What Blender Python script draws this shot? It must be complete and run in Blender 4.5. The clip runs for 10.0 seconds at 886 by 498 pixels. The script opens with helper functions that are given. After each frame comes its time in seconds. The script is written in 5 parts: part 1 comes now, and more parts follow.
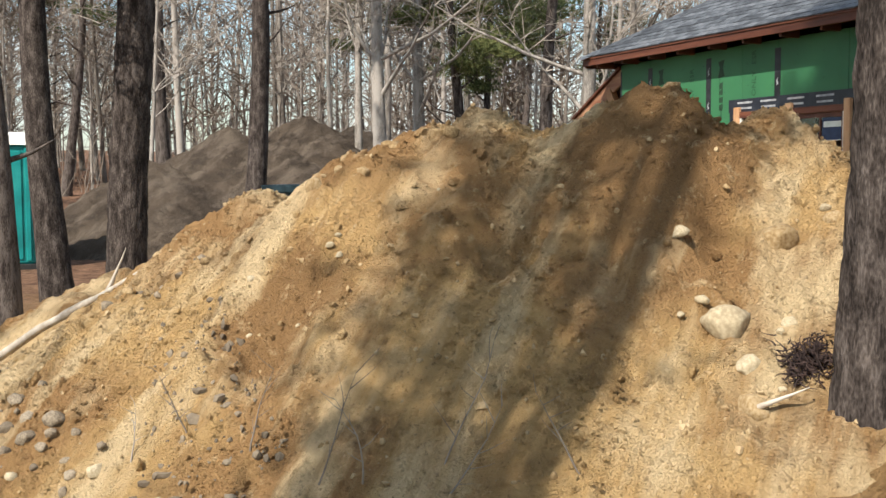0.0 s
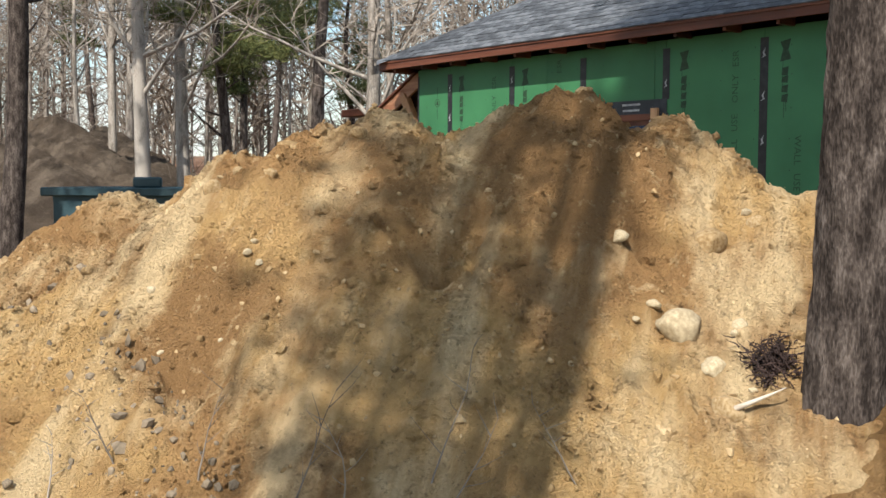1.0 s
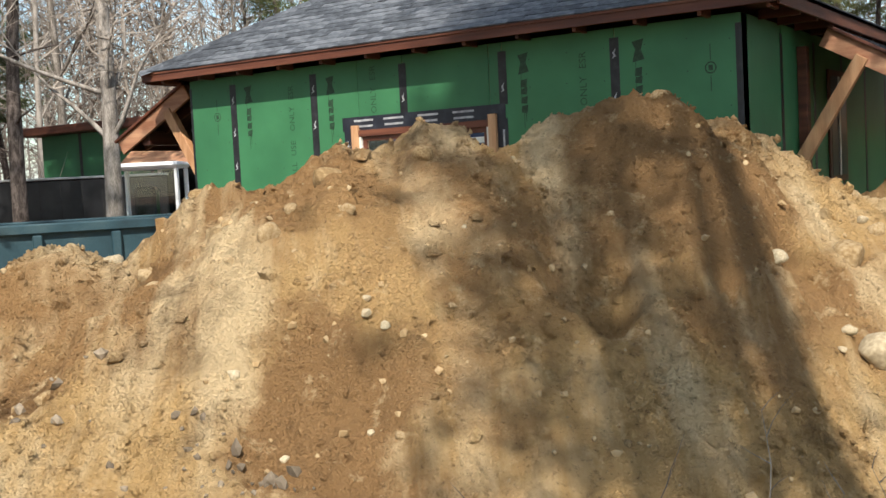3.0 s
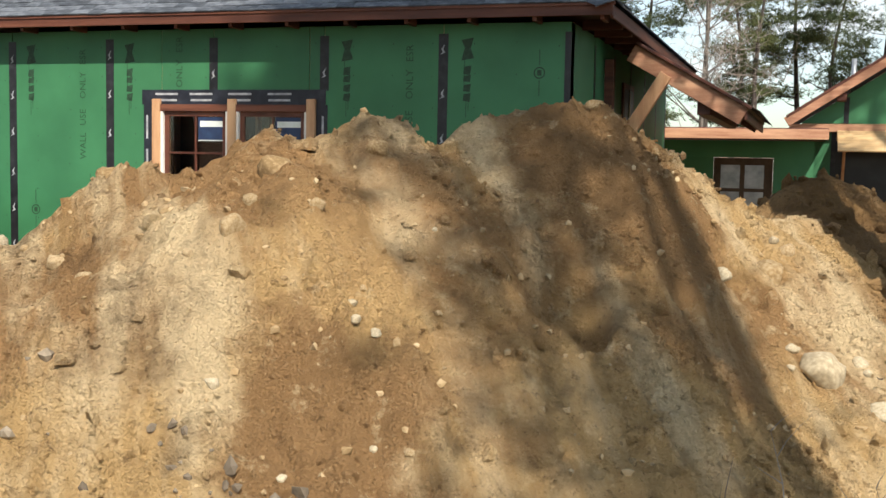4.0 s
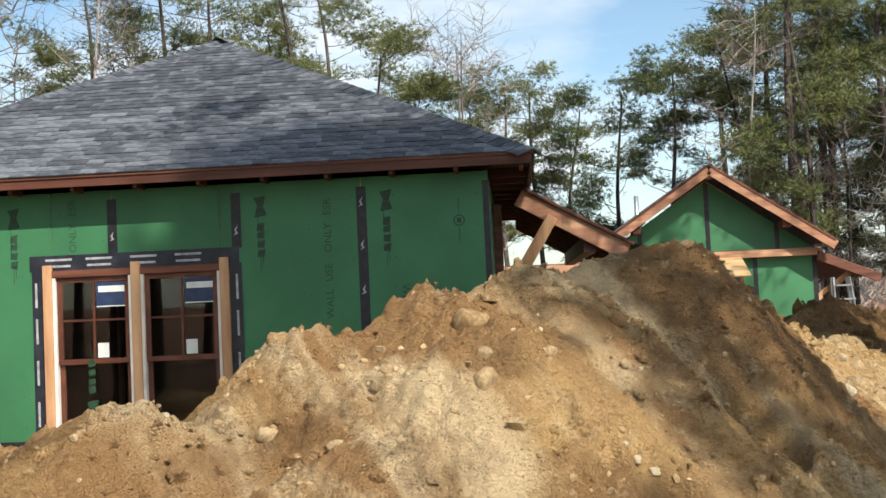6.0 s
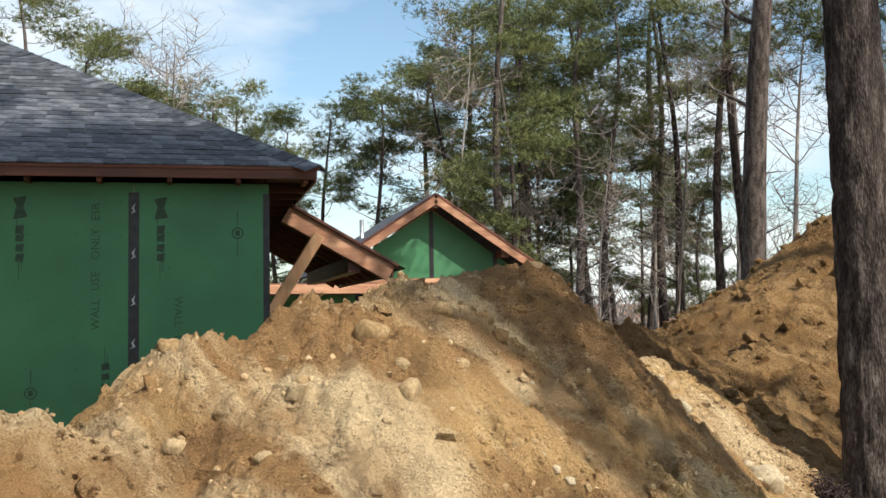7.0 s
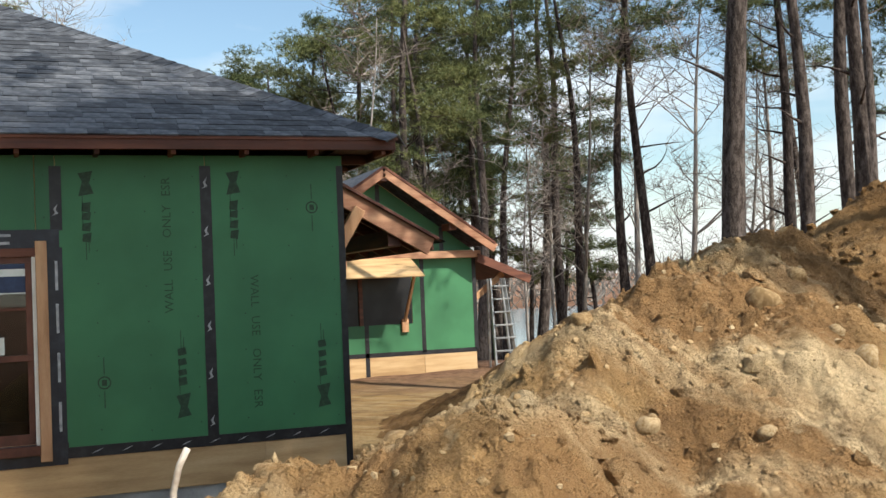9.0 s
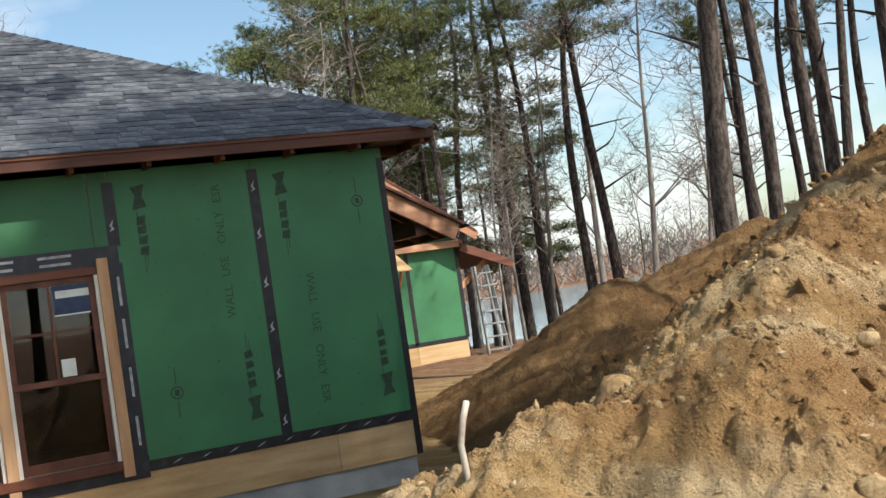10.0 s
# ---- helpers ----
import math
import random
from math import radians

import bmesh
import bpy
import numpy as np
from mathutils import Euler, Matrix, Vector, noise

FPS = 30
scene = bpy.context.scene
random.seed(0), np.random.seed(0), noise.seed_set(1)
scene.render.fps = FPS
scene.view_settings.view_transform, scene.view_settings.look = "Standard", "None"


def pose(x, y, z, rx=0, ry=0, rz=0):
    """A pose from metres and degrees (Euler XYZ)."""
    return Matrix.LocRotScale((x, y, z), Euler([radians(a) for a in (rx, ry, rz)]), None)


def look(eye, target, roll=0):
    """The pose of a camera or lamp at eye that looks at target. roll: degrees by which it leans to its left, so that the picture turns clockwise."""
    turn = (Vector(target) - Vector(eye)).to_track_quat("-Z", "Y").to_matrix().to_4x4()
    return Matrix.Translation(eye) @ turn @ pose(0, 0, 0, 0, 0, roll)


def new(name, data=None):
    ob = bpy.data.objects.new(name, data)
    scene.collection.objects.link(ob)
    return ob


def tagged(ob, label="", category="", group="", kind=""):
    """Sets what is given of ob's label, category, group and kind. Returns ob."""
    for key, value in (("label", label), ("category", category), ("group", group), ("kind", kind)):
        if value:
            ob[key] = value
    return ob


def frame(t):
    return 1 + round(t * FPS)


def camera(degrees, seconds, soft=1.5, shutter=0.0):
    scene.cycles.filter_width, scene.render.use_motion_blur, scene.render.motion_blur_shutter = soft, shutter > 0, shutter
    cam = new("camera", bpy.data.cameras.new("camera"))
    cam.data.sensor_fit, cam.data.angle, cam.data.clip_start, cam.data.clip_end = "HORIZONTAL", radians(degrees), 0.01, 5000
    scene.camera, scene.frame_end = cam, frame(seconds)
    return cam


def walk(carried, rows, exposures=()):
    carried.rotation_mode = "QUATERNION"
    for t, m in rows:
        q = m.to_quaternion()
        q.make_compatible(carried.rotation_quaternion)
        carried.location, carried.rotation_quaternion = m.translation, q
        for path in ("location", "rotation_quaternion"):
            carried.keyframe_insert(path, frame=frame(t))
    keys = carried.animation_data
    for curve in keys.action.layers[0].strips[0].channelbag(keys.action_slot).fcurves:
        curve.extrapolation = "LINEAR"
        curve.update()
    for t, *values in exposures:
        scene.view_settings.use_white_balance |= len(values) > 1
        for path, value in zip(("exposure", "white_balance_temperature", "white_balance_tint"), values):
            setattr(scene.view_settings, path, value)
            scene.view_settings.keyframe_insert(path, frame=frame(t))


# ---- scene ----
cam = camera(43.4, 10.0)
PATH = [
    (0, (6.132, -8.311, 1.625), (4.304, -7.509, 1.492), -0.2),
    (0.5, (5.779, -8.733, 1.582), (4.048, -7.735, 1.489), 1.7),
    (1, (5.406, -9.074, 1.615), (3.832, -7.847, 1.491), 0.3),
    (1.5, (4.783, -9.3, 1.611), (3.355, -7.913, 1.421), -3.8),
    (2, (4.228, -9.515, 1.62), (2.759, -8.166, 1.476), -0.6),
    (3.5, (2.56, -9.965, 1.8), (1.779, -8.13, 1.647), -2.2),
    (4, (2.072, -10.087, 1.824), (1.459, -8.19, 1.663), 1.1),
    (4.5, (1.612, -10.201, 1.856), (0.968, -8.312, 1.729), 2.0),
    (5, (1.151, -10.419, 1.859), (0.57, -8.505, 1.841), -1.7),
    (6.5, (-0.25, -10.56, 1.845), (-0.099, -8.568, 1.953), -1.0),
    (7, (-0.698, -10.483, 1.836), (-0.259, -8.535, 1.956), -0.8),
    (7.5, (-1.238, -10.219, 1.897), (-0.538, -8.356, 2.098), -2.6),
    (8, (-1.765, -10.026, 1.903), (-1.098, -8.149, 2.077), -1.8),
    (8.5, (-2.251, -9.857, 1.912), (-1.553, -7.984, 1.995), -2.2),
    (9, (-2.736, -9.637, 1.88), (-2.023, -7.769, 1.947), -2.4),
    (9.5, (-3.283, -9.527, 1.85), (-2.465, -7.703, 1.914), -6.7),
    (10, (-3.772, -9.412, 1.813), (-2.948, -7.59, 1.868), -8.2),
]
walk(cam, [(t, look(eye, target, roll)) for t, eye, target, roll in PATH])

# morning sun from the south-east, pale blue sky with thin white cloud
SUN = Vector((0.62, -1.0, 1.20)).normalized()
world = bpy.data.worlds.new("sky")
scene.world = world
world.use_nodes = True
wn, wl = world.node_tree.nodes, world.node_tree.links
wn.clear()
w_out, w_bg = wn.new("ShaderNodeOutputWorld"), wn.new("ShaderNodeBackground")
w_sky, w_mix = wn.new("ShaderNodeTexSky"), wn.new("ShaderNodeMix")
w_sky.sky_type, w_sky.sun_disc = "NISHITA", False
w_sky.sun_elevation, w_sky.sun_rotation = math.asin(SUN.z), math.atan2(SUN.x, SUN.y)
w_co, w_no, w_ra = wn.new("ShaderNodeTexCoord"), wn.new("ShaderNodeTexNoise"), wn.new("ShaderNodeValToRGB")
w_map = wn.new("ShaderNodeMapping")
w_map.inputs["Scale"].default_value = (2.2, 2.2, 7.0)
w_no.inputs["Scale"].default_value, w_no.inputs["Detail"].default_value = 1.6, 7.0
w_ra.color_ramp.elements[0].position, w_ra.color_ramp.elements[1].position = 0.44, 0.72
w_mix.data_type = "RGBA"
w_mix.inputs["B"].default_value = (22.5, 23.4, 23.8, 1)
wl.new(w_co.outputs["Generated"], w_map.inputs["Vector"])
wl.new(w_map.outputs["Vector"], w_no.inputs["Vector"])
wl.new(w_no.outputs["Fac"], w_ra.inputs["Fac"])
wl.new(w_ra.outputs["Color"], w_mix.inputs["Factor"])
w_air = wn.new("ShaderNodeVectorMath")
w_air.operation = "MULTIPLY"
w_air.inputs[1].default_value = (3.5, 3.75, 3.6)
wl.new(w_sky.outputs["Color"], w_air.inputs[0])
wl.new(w_air.outputs["Vector"], w_mix.inputs["A"])
wl.new(w_mix.outputs["Result"], w_bg.inputs["Color"])
wl.new(w_bg.outputs["Background"], w_out.inputs["Surface"])
w_bg.inputs["Strength"].default_value = 0.036
sun = new("sun", bpy.data.lights.new("sun", "SUN"))
sun.data.energy, sun.data.angle, sun.data.color = 5.0, radians(0.53), (1.0, 0.93, 0.82)
sun.matrix_world = look(SUN * 60, (0, 0, 0))
scene.view_settings.exposure = 0.47

# ---- materials ----


def paint(name, stops, scale=3.0, fine=40.0, rough=0.85, bump=0.3, bump_size=0.01, metal=0.0, stretch=(1, 1, 1),
          spread=0.25, per_object=0.0, per_island=0.0, spec=0.5, detail=6.0):
    """A node material: colours mixed by noise at two scales, fine relief, and a slight change from piece to piece."""
    m = bpy.data.materials.new(name)
    m.use_nodes = True
    n, l = m.node_tree.nodes, m.node_tree.links
    b = n["Principled BSDF"]
    b.inputs["Metallic"].default_value = metal
    b.inputs["Specular IOR Level"].default_value = spec
    co, mp = n.new("ShaderNodeTexCoord"), n.new("ShaderNodeMapping")
    mp.inputs["Scale"].default_value = stretch
    l.new(co.outputs["Object"], mp.inputs["Vector"])
    big, small = n.new("ShaderNodeTexNoise"), n.new("ShaderNodeTexNoise")
    big.inputs["Scale"].default_value, big.inputs["Detail"].default_value = scale, detail
    small.inputs["Scale"].default_value, small.inputs["Detail"].default_value = fine, 3.0
    l.new(mp.outputs["Vector"], big.inputs["Vector"])
    l.new(mp.outputs["Vector"], small.inputs["Vector"])
    mixf = n.new("ShaderNodeMath")
    mixf.operation = "MULTIPLY_ADD"
    mixf.inputs[1].default_value = spread
    sub = n.new("ShaderNodeMath")
    sub.operation, sub.inputs[1].default_value = "SUBTRACT", 0.5
    l.new(small.outputs["Fac"], sub.inputs[0])
    l.new(sub.outputs[0], mixf.inputs[0])
    l.new(big.outputs["Fac"], mixf.inputs[2])
    last = mixf.outputs[0]
    for amount, node, socket in ((per_object, "ShaderNodeObjectInfo", "Random"), (per_island, "ShaderNodeNewGeometry", "Random Per Island")):
        if amount:
            r, a, s = n.new(node), n.new("ShaderNodeMath"), n.new("ShaderNodeMath")
            s.operation, s.inputs[1].default_value = "SUBTRACT", 0.5
            a.operation, a.inputs[1].default_value = "MULTIPLY_ADD", amount
            l.new(r.outputs[socket], s.inputs[0])
            l.new(s.outputs[0], a.inputs[0])
            l.new(last, a.inputs[2])
            last = a.outputs[0]
    ramp = n.new("ShaderNodeValToRGB")
    e = ramp.color_ramp.elements
    while len(e) < len(stops):
        e.new(0.5)
    for i, c in enumerate(stops):
        e[i].position = 0.3 + 0.4 * i / max(1, len(stops) - 1)
        e[i].color = (*c, 1)
    l.new(last, ramp.inputs["Fac"])
    l.new(ramp.outputs["Color"], b.inputs["Base Color"])
    b.inputs["Roughness"].default_value = rough
    if bump:
        bp = n.new("ShaderNodeBump")
        bp.inputs["Strength"].default_value, bp.inputs["Distance"].default_value = bump, bump_size
        l.new(last if spread > 0.6 else small.outputs["Fac"], bp.inputs["Height"])
        l.new(bp.outputs["Normal"], b.inputs["Normal"])
    return m


def sand_material(name, pale, ochre, brown, dark, litter=False, damp=()):
    """Dug sand: patches of pale, ochre and brown sand, streaks that run down the slope, grains and pebbly relief."""
    m = bpy.data.materials.new(name)
    m.use_nodes = True
    n, l = m.node_tree.nodes, m.node_tree.links
    b = n["Principled BSDF"]
    b.inputs["Roughness"].default_value, b.inputs["Specular IOR Level"].default_value = 0.95, 0.15
    co = n.new("ShaderNodeTexCoord")

    def noise_at(scale, detail, rough=0.55, vec=None):
        t = n.new("ShaderNodeTexNoise")
        t.inputs["Scale"].default_value, t.inputs["Detail"].default_value, t.inputs["Roughness"].default_value = scale, detail, rough
        l.new(vec or co.outputs["Object"], t.inputs["Vector"])
        return t.outputs["Fac"]

    def mix(fac, a, c):
        x = n.new("ShaderNodeMix")
        x.data_type = "RGBA"
        l.new(fac, x.inputs["Factor"])
        for s, v in (("A", a), ("B", c)):
            if isinstance(v, tuple):
                x.inputs[s].default_value = (*v, 1)
            else:
                l.new(v, x.inputs[s])
        return x.outputs["Result"]

    def steep(v, lo, hi):
        r = n.new("ShaderNodeMapRange")
        r.inputs["From Min"].default_value, r.inputs["From Max"].default_value = lo, hi
        l.new(v, r.inputs["Value"])
        return r.outputs["Result"]

    mp = n.new("ShaderNodeMapping")
    mp.vector_type = "TEXTURE"
    mp.inputs["Rotation"].default_value = (0, 0, radians(37))
    mp.inputs["Scale"].default_value = (0.28, 1.2, 1.2)
    l.new(co.outputs["Object"], mp.inputs["Vector"])
    streak = noise_at(1.0, 5.0, 0.6, mp.outputs["Vector"])
    c = mix(steep(noise_at(0.9, 5.0), 0.44, 0.58), brown, ochre)
    c = mix(steep(streak, 0.46, 0.62), c, pale)
    c = mix(steep(noise_at(1.7, 7.0, 0.68), 0.54, 0.74), c, dark)
    c = mix(steep(noise_at(0.62, 7.0, 0.66), 0.54, 0.66), c, brown)
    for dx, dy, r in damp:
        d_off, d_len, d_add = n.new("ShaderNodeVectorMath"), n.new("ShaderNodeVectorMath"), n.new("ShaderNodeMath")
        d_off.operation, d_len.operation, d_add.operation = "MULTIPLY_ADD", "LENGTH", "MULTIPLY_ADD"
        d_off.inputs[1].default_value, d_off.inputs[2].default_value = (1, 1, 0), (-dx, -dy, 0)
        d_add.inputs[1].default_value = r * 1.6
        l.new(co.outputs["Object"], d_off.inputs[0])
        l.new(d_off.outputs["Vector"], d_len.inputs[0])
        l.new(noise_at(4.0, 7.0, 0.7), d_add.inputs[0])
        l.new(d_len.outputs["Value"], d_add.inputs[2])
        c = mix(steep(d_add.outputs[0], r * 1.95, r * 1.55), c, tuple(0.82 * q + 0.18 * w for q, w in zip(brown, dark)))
    c = mix(steep(noise_at(7.0, 6.0, 0.7), 0.58, 0.76), c, pale)
    c = mix(steep(noise_at(24.0, 6.0, 0.8), 0.56, 0.74), c, dark)
    c = mix(steep(noise_at(48.0, 5.0, 0.8), 0.64, 0.90), c, dark)
    c = mix(steep(noise_at(60.0, 4.0, 0.8), 0.60, 0.85), c, pale)
    if litter:
        # fallen leaves take over away from the dug plot
        off, dist, grow = n.new("ShaderNodeVectorMath"), n.new("ShaderNodeVectorMath"), n.new("ShaderNodeMath")
        off.operation, dist.operation, grow.operation = "SUBTRACT", "LENGTH", "MULTIPLY_ADD"
        off.inputs[1].default_value = (1.0, -1.0, 0.0)
        l.new(co.outputs["Object"], off.inputs[0])
        l.new(off.outputs["Vector"], dist.inputs[0])
        grow.inputs[1].default_value = 9.0
        l.new(noise_at(0.35, 4.0), grow.inputs[0])
        l.new(dist.outputs["Value"], grow.inputs[2])
        leaf = mix(steep(noise_at(6.0, 5.0, 0.7), 0.35, 0.65), (0.12, 0.065, 0.042), (0.33, 0.19, 0.12))
        c = mix(steep(grow.outputs[0], 14.0, 18.0), c, leaf)
    l.new(c, b.inputs["Base Color"])
    bp = n.new("ShaderNodeBump")
    bp.inputs["Strength"].default_value, bp.inputs["Distance"].default_value = 1.0, 0.05
    l.new(noise_at(26.0, 9.0, 0.8), bp.inputs["Height"])
    bp0 = n.new("ShaderNodeBump")
    bp0.inputs["Strength"].default_value, bp0.inputs["Distance"].default_value = 0.8, 0.07
    l.new(noise_at(9.0, 8.0, 0.72), bp0.inputs["Height"])
    l.new(bp0.outputs["Normal"], bp.inputs["Normal"])
    bp2 = n.new("ShaderNodeBump")
    bp2.inputs["Strength"].default_value, bp2.inputs["Distance"].default_value = 0.5, 0.004
    l.new(noise_at(220.0, 3.0), bp2.inputs["Height"])
    l.new(bp.outputs["Normal"], bp2.inputs["Normal"])
    # crumbs of two sizes, thick in some patches and few in others
    last = bp2.outputs["Normal"]
    for scale, high, lo, hi in ((26.0, 0.020, 0.46, 0.66), (62.0, 0.008, 0.40, 0.62)):
        cell, bp3, much = n.new("ShaderNodeTexVoronoi"), n.new("ShaderNodeBump"), n.new("ShaderNodeMath")
        cell.inputs["Scale"].default_value, cell.inputs["Randomness"].default_value = scale, 1.0
        l.new(co.outputs["Object"], cell.inputs["Vector"])
        much.operation = "MULTIPLY"
        l.new(steep(cell.outputs["Distance"], 0.55, 0.10), much.inputs[0])
        l.new(steep(noise_at(scale * 0.10, 5.0, 0.7), lo, hi), much.inputs[1])
        bp3.inputs["Strength"].default_value, bp3.inputs["Distance"].default_value = 0.75, high
        l.new(much.outputs[0], bp3.inputs["Height"])
        l.new(last, bp3.inputs["Normal"])
        last = bp3.outputs["Normal"]
    l.new(last, b.inputs["Normal"])
    return m


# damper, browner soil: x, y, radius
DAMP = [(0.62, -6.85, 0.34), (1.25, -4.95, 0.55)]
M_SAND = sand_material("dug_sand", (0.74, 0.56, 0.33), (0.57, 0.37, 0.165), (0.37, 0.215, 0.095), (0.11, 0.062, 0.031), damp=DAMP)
M_SAND2 = sand_material("brown_sand", (0.40, 0.25, 0.115), (0.31, 0.175, 0.068), (0.20, 0.115, 0.048), (0.09, 0.053, 0.027))
M_DAMP = sand_material("damp_soil", (0.30, 0.185, 0.085), (0.22, 0.125, 0.052), (0.15, 0.086, 0.038), (0.06, 0.036, 0.02))
M_LOAM = sand_material("dark_loam", (0.17, 0.135, 0.105), (0.115, 0.088, 0.066), (0.072, 0.055, 0.042), (0.034, 0.027, 0.022))
M_LITTER = paint("leaf_litter", ((0.10, 0.055, 0.035), (0.22, 0.12, 0.075), (0.36, 0.22, 0.13)), 0.35, 9.0, 0.95, 0.8, 0.06, spread=0.7, spec=0.1)
M_GROUND = sand_material("trodden_sand", (0.46, 0.33, 0.17), (0.38, 0.24, 0.10), (0.27, 0.17, 0.08), (0.12, 0.075, 0.04), litter=True)
M_STONE = paint("granite_stone", ((0.14, 0.108, 0.075), (0.25, 0.198, 0.138), (0.36, 0.30, 0.22)), 5, 70, 0.85, 0.5, 0.006, per_object=0.35)
M_PALESTONE = paint("pale_stone", ((0.34, 0.27, 0.17), (0.46, 0.375, 0.245), (0.58, 0.49, 0.34)), 6, 80, 0.85, 0.5, 0.005, per_object=0.2)
M_SANDSTONE = paint("sand_coated_stone", ((0.24, 0.155, 0.072), (0.36, 0.25, 0.13), (0.47, 0.355, 0.21)), 6, 80, 0.92, 0.6, 0.006, per_object=0.3, spec=0.2)
M_PANEL = paint("green_sheathing", ((0.030, 0.135, 0.058), (0.038, 0.165, 0.070), (0.048, 0.20, 0.086)), 1.4, 120, 0.55, 0.12, 0.002, per_object=0.3, spread=0.15)
M_TAPE = paint("black_tape", ((0.008, 0.008, 0.010), (0.014, 0.014, 0.017), (0.028, 0.028, 0.032)), 12, 90, 0.45, 0.15, 0.002)
M_WRAP = paint("flashing_membrane", ((0.010, 0.011, 0.018), (0.016, 0.018, 0.028), (0.030, 0.033, 0.045)), 8, 60, 0.4, 0.2, 0.003)
M_INK = paint("panel_ink", ((0.012, 0.035, 0.018), (0.016, 0.05, 0.024), (0.03, 0.08, 0.04)), 30, 200, 0.6, 0.0)
M_FAINT = paint("faint_ink", ((0.012, 0.055, 0.024), (0.016, 0.07, 0.03), (0.022, 0.09, 0.038)), 30, 200, 0.6, 0.0)
M_MARK = paint("grey_mark", ((0.22, 0.23, 0.25), (0.36, 0.37, 0.39), (0.48, 0.49, 0.5)), 20, 120, 0.6, 0.0)
M_CEDAR = paint("red_cedar", ((0.06, 0.018, 0.010), (0.11, 0.034, 0.018), (0.17, 0.060, 0.032)), 3, 60, 0.6, 0.3, 0.003, stretch=(0.4, 0.4, 5), per_object=0.25)
M_CEDARX = paint("red_cedar_long", ((0.06, 0.018, 0.010), (0.11, 0.034, 0.018), (0.17, 0.060, 0.032)), 3, 60, 0.6, 0.3, 0.003, stretch=(0.3, 5, 5), per_object=0.25)
M_FIR = paint("new_fir", ((0.40, 0.20, 0.095), (0.52, 0.29, 0.15), (0.62, 0.38, 0.21)), 4, 70, 0.65, 0.3, 0.003, stretch=(3, 3, 0.4), per_object=0.25)
M_FIRX = paint("new_fir_long", ((0.30, 0.13, 0.07), (0.42, 0.21, 0.12), (0.55, 0.31, 0.18)), 4, 70, 0.65, 0.3, 0.003, stretch=(0.4, 3, 3), per_object=0.25)
M_PLY = paint("plywood", ((0.36, 0.22, 0.10), (0.50, 0.33, 0.16), (0.60, 0.42, 0.23)), 2.2, 50, 0.7, 0.25, 0.003, stretch=(0.5, 3, 4), per_object=0.2)
M_CONCRETE = paint("concrete", ((0.28, 0.28, 0.27), (0.38, 0.38, 0.37), (0.47, 0.47, 0.45)), 3, 60, 0.9, 0.4, 0.004)
M_SHINGLE = paint("asphalt_shingle", ((0.034, 0.039, 0.048), (0.072, 0.081, 0.096), (0.145, 0.158, 0.18)), 9, 240, 0.8, 0.6, 0.004, per_object=0.32, per_island=0.32, spread=0.3, spec=0.45)
M_WHITE = paint("white_jamb", ((0.66, 0.64, 0.58), (0.76, 0.74, 0.69), (0.82, 0.80, 0.76)), 6, 60, 0.5, 0.05)
M_SASH = paint("brown_sash", ((0.075, 0.022, 0.013), (0.115, 0.036, 0.02), (0.17, 0.06, 0.033)), 5, 60, 0.45, 0.15, 0.002, per_object=0.2)
M_BLUE = paint("blue_sticker", ((0.015, 0.03, 0.075), (0.022, 0.04, 0.10), (0.03, 0.06, 0.13)), 12, 90, 0.5, 0.0)
M_PAPER = paint("white_paper", ((0.62, 0.66, 0.62), (0.72, 0.76, 0.72), (0.78, 0.8, 0.78)), 9, 60, 0.7, 0.0)
M_DUMP = paint("dark_teal_steel", ((0.012, 0.034, 0.046), (0.020, 0.055, 0.072), (0.045, 0.085, 0.10)), 2.5, 45, 0.5, 0.2, 0.003, metal=0.1)
# black metal; on panes and openings it paints the darkness of the room
M_BLACK = paint("black_metal_and_dark_room", ((0.006, 0.006, 0.007), (0.010, 0.010, 0.012), (0.02, 0.02, 0.022)), 3, 40, 0.35, 0.1, 0.002)
M_VAN = paint("white_paint", ((0.66, 0.68, 0.70), (0.76, 0.78, 0.80), (0.82, 0.83, 0.84)), 3, 40, 0.3, 0.03)
M_STEEL = paint("grey_steel", ((0.30, 0.31, 0.32), (0.42, 0.43, 0.44), (0.55, 0.56, 0.57)), 6, 60, 0.35, 0.1, 0.002, metal=0.8)
M_RUBBER = paint("black_rubber", ((0.012, 0.012, 0.012), (0.02, 0.02, 0.02), (0.035, 0.034, 0.032)), 8, 60, 0.8, 0.3, 0.004)
M_TEAL = paint("teal_plastic", ((0.0, 0.16, 0.16), (0.0, 0.24, 0.23), (0.02, 0.30, 0.28)), 2, 40, 0.5, 0.1, 0.002)
M_BARK = paint("pine_bark", ((0.024, 0.019, 0.017), (0.068, 0.055, 0.049), (0.145, 0.122, 0.110)), 7, 45, 0.95, 0.9, 0.02, stretch=(2.2, 2.2, 0.7), per_object=0.2, spread=0.7, spec=0.1)
M_BARKGREY = paint("grey_bark", ((0.12, 0.105, 0.09), (0.24, 0.215, 0.19), (0.40, 0.365, 0.33)), 5, 40, 0.95, 0.7, 0.015, stretch=(2, 2, 0.5), per_object=0.45, spread=0.6, spec=0.1)
M_TWIG = paint("bare_twigs", ((0.17, 0.14, 0.115), (0.27, 0.232, 0.195), (0.39, 0.345, 0.30)), 2, 30, 0.9, 0.0, per_object=0.35, spec=0.1)
M_PALEWOOD = paint("weathered_branch", ((0.33, 0.27, 0.21), (0.48, 0.42, 0.35), (0.60, 0.55, 0.48)), 8, 60, 0.85, 0.3, 0.004)
